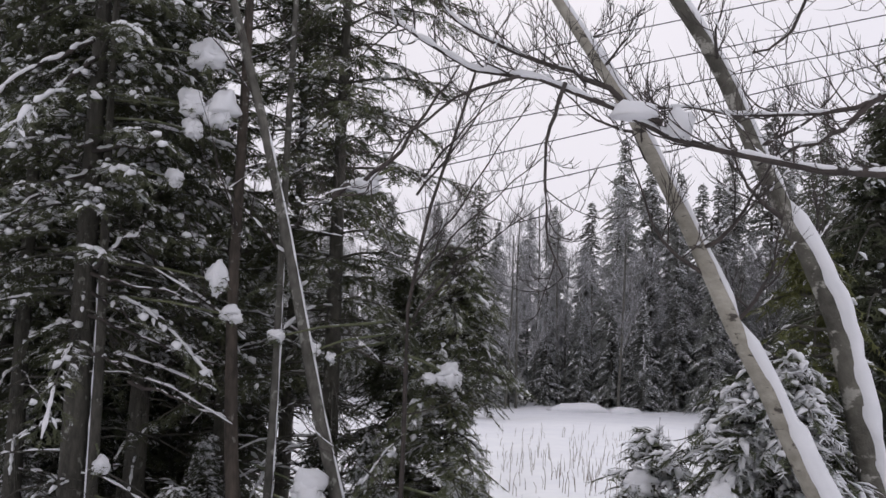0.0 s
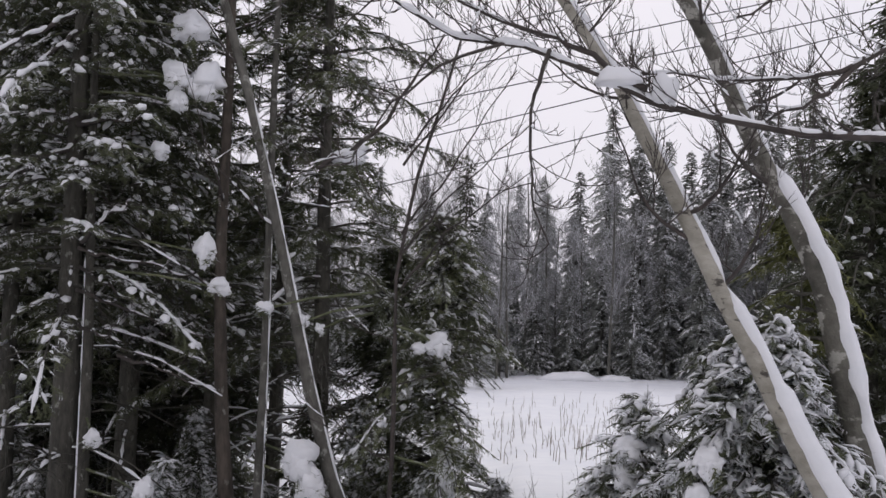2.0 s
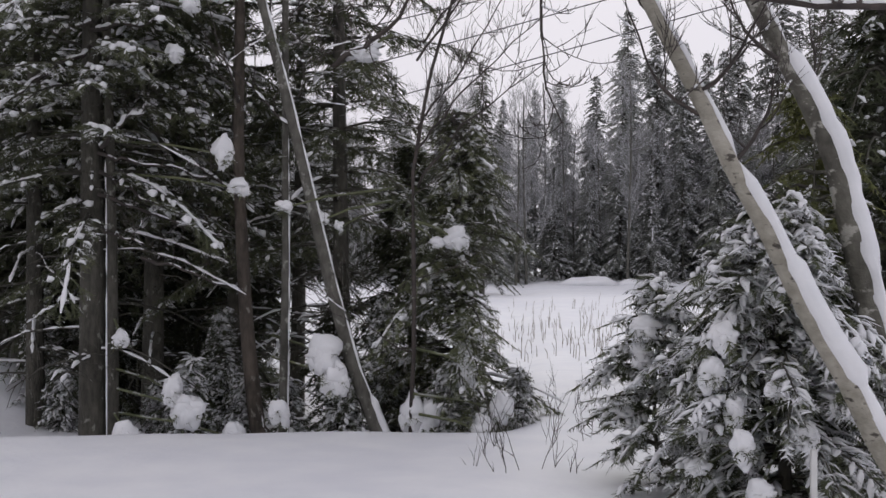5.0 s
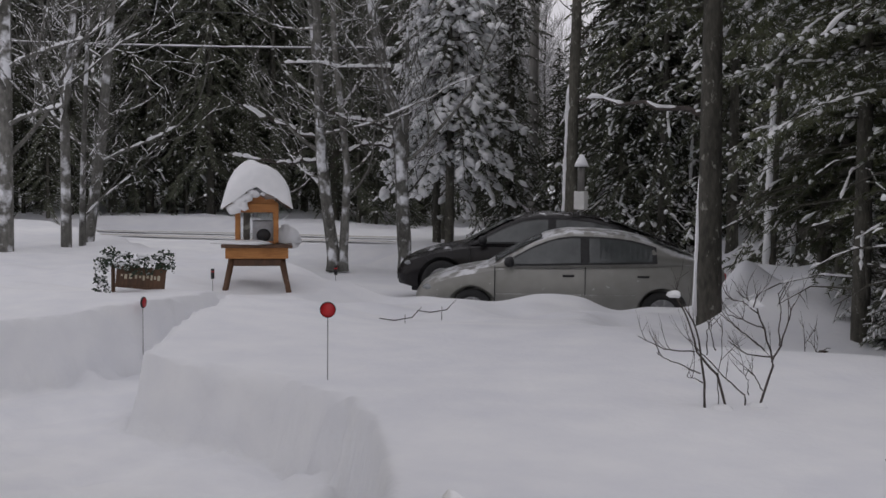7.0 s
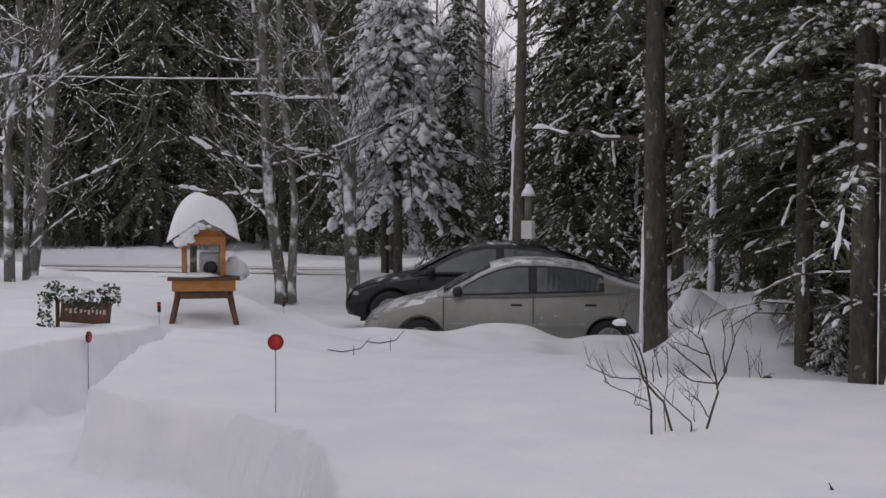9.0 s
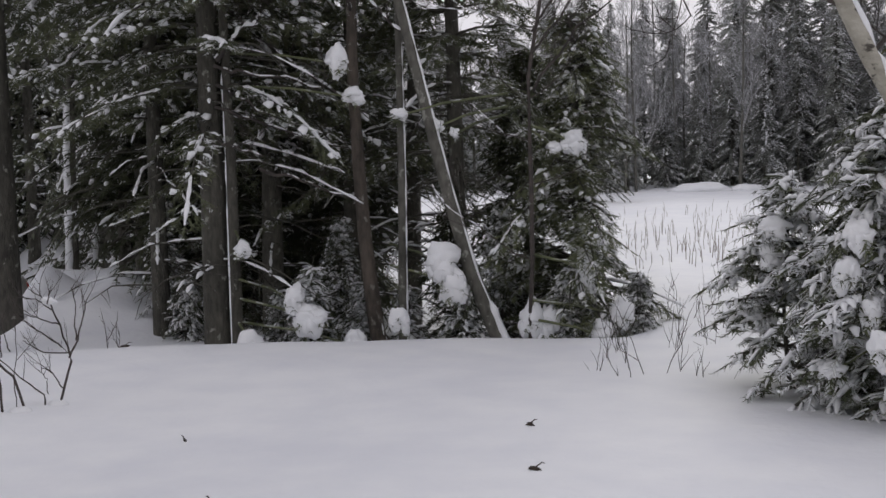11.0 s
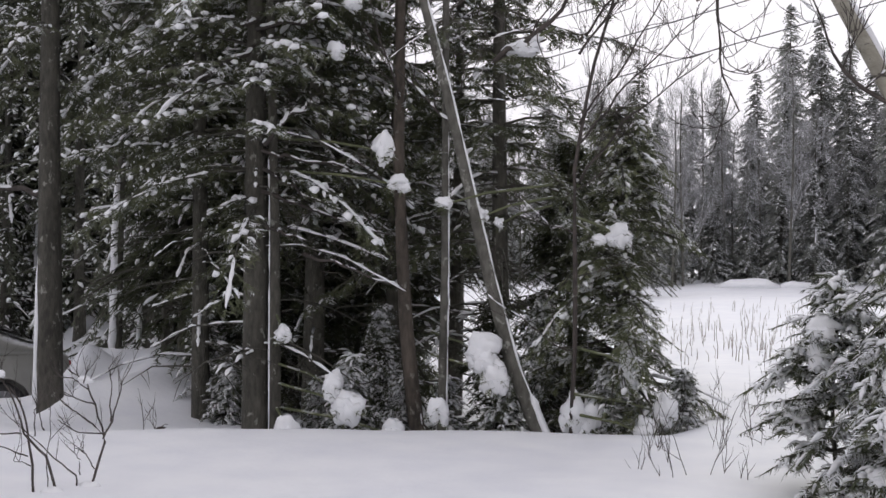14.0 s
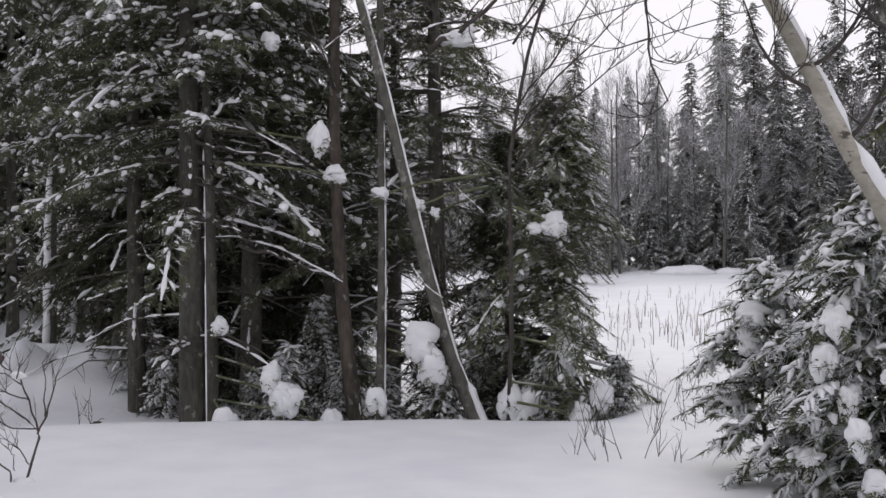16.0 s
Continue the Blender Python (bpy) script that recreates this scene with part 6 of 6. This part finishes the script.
mail = wall_box("mailbox", 2.2, 2.6, 1.93, 2.15, 0.2, "grey metal mailbox on the house wall, snow on its lid", GREY_METAL, 0.13, 5, category="mailbox")
part("lid", slab((-0.01, -0.01, 0.222), (0.41, 0.22, 0.232)), BLACK, mail, "dark lid edge", smooth=False, bevel=0.003)
sill = thing("window_sill", HOUSE @ pose(2.45, 0.02, 1.84), "white window sill edge with snow on it", "window sill")
part("board", slab((0.0, 0.0, 0.0), (0.8, 0.06, 0.04)), TRIM, sill, smooth=False, bevel=0.005)
s = Shape()
s.blob((0.4, 0.03, 0.04), 0.4, 0.04, 0.03, 3, 0.2)
part("snow_ridge", s, SNOW, sill, "thin ridge of snow")
out = wall_box("outlet_box", 0.6, 0.7, 1.66, 1.76, 0.07, "outdoor socket with a mound of snow on its cover", GREY_METAL, 0.17, 8)
s = Shape()
s.tube([(0.06, 0.09, 0.02), (0.06, 0.1, -0.05), (0.05, 0.09, -0.16)], [0.014, 0.015, 0.005], 8)
part("plug", s, BLACK, out, "black plug and lead")

mast = thing("service_mast", HOUSE @ pose(1.3, 0.06, 0), "grey service conduit running up the siding", "conduit")
for z0, z1, r in ((2.3, 4.4, 0.034), (1.58, 1.95, 0.03)):
    s = Shape()
    s.tube([(0, 0, z0), (0, 0, z1)], [r, r], 14)
    part("pipe", s, GALVANISED, mast)
for z in (2.68, 1.9, 1.66):
    s = Shape()
    s.tube([(0, 0, z), (0, 0, z + 0.05)], [0.045, 0.045], 14)
    part("coupling", s, GREY_METAL, mast, "ring coupling")
s = Shape()
s.blob((0.02, 0.0, 2.73), 0.05, 0.06, 0.07, 3, 0.3)
part("snow_cap", s, SNOW, mast, "snow on the coupling")
drop = thing("ground_conduit", HOUSE @ pose(1.42, 0.05, 0), "thin grey conduit down to the ground, crusted with snow", "conduit")
s = Shape()
s.tube([(0, 0, 0.0), (0, 0, 1.85)], [0.016, 0.016], 10)
part("pipe", s, GALVANISED, drop)
for z in (1.34, 1.2, 1.66):
    s = Shape()
    s.tube([(-0.03, -0.02, z), (0.03, 0.02, z + 0.015)], [0.014, 0.014], 6)
    part("strap", s, BLACK, drop, "dark clamp")
s = Shape()
for i in range(16):
    s.blob((0.006 * math.sin(i * 2.3), 0.016, 1.12 + 0.047 * i + 0.01 * math.sin(i * 5)), 0.018 + 0.006 * math.sin(i), 0.016, 0.03, i, 0.35, 8, 6, False)
tagged(part("snow_crust", s, SNOW, drop, "snow stuck to the pipe"), kind="stuff")
lead = thing("wall_cable", HOUSE @ pose(0.92, 0.03, 0), "thin black cable hanging down the siding", "cable")
s = Shape()
s.tube([(0.03, 0, 4.5), (0.01, 0, 3.2), (0.0, 0, 2.4), (0.02, 0.02, 2.2)], [0.0045] * 4, 8)
part("strand", s, BLACK, lead)
lead2 = thing("wall_cable", HOUSE @ pose(1.0, 0.06, 0), "thin dark cable below the small cable box", "cable")
s = Shape()
s.tube([(0.08, 0.02, 1.7), (0.075, 0.035, 1.5), (0.05, 0.035, 1.42), (0.02, 0.04, 1.36)], [0.004] * 4, 8)
part("strand", s, BLACK, lead2)

hook = thing("hose_post", HOUSE @ pose(0.95, 0.15, 0), "dark wooden post holding coiled yellow cord beside the wall", "post")
part("shaft", slab((-0.035, -0.035, -0.1), (0.035, 0.035, 1.5)), BLACK, hook, smooth=False, bevel=0.006)
part("arm", slab((-0.1, -0.02, 1.42), (0.16, 0.05, 1.47)), BLACK, hook, "dark hanger arm", smooth=False, bevel=0.005)
s = Shape()
s.blob((-0.01, 0.02, 1.5), 0.1, 0.075, 0.1, 5, 0.25, 16, 12)
s.blob((0.08, 0.03, 1.47), 0.07, 0.06, 0.06, 6, 0.25, 14, 10)
s.blob((-0.07, 0.05, 1.4), 0.032, 0.035, 0.13, 15, 0.3, 12, 10, False)
part("snow_cap", s, SNOW, hook, "snow heaped on the hanger")
coil = thing("extension_cord", HOUSE @ pose(0.9, 0.22, 0), "bundle of yellow extension cord hanging in long loops", "extension cord")
g = random.Random(9)
for i in range(16):
    s = Shape()
    w, low, off = g.uniform(0.015, 0.075), g.uniform(0.3, 0.8), g.uniform(-0.03, 0.06)
    mid = g.uniform(-0.03, 0.02)
    pts = []
    for j in range(17):
        a = j / 16 * math.pi
        pts.append(Vector((mid + w * math.cos(a) + g.uniform(-1, 1) * 0.006, off + 0.02 * math.sin(j), 1.45 - g.uniform(0, 0.02) - (1.45 - low) * math.sin(a) ** 0.55)))
    s.tube(pts, [0.0045] * 17, 6, cap=False)
    part("loop", s, YELLOW, coil)
s = Shape()
bow = vecs((-0.02, -0.02, 1.62), (-0.03, 0.02, 1.52), (0.02, 0.05, 1.38), (0.08, 0.05, 1.24), (0.14, 0.04, 1.14), (0.2, 0.02, 1.16), (0.22, 0.0, 1.28), (0.2, 0.0, 1.4))
s.tube(bow, [0.0045] * len(bow), 6)
part("loop", s, YELLOW, coil, "loose yellow end")
s = Shape()
s.tube([(-0.05, 0.05, 1.0), (-0.12, 0.12, 0.5), (-0.2, 0.16, 0.25), (-0.3, 0.2, 0.1)], [0.0045] * 4, 6)
part("loop", s, BLACK, coil, "dark lead trailing to the snow")
s = Shape()
s.tube([(-0.06, 0.04, 1.32), (-0.06, 0.04, 1.22)], [0.022, 0.022], 8)
part("plug", s, BLACK, coil, "black plug")

# ---------------------------------------------------------------- small debris on the snow
for x, y, k in ((-0.29, 6.65, 0.025), (-0.23, 5.68, 0.03), (-1.6, 5.03, 0.014), (-3.73, 9.58, 0.04), (-2.1, 6.2, 0.01)):
    t = thing("bark_flake", pose(x, y, height(x, y) + 0.004, 0, 0, x * 90), "small dark flake of bark lying on the snow", "bark")
    s = Shape()
    s.blob((0, 0, 0), k, k * 0.5, 0.014, x, 0.5, 8, 5)
    s.tube([(0, 0, 0.005), (k, k * 0.6, 0.03), (k * 1.6, k * 0.4, 0.03)], [0.004, 0.003, 0.002], 4)
    part("flake", s, DEBRIS, t)
for k, (x, y) in enumerate(((-8.85, 10.9), (-8.3, 9.6))):
    t = thing("fallen_twig", pose(x, y, height(x, y)), "bent bare twig poking out of the snow", "twig")
    s = Shape()
    s.tube([(-0.2, 0, 0.02), (0, 0, 0.015), (0.16, 0.1, 0.05), (0.24, 0.16, 0.16)], [0.006, 0.007, 0.006, 0.003], 5)
    part("stick", s, TWIG, t)
    s = Shape()
    s.tube([(0.4, -0.3, -0.05), (0.4, -0.3, 0.14)], [0.005, 0.003], 5)
    part("stub", s, TWIG, t)
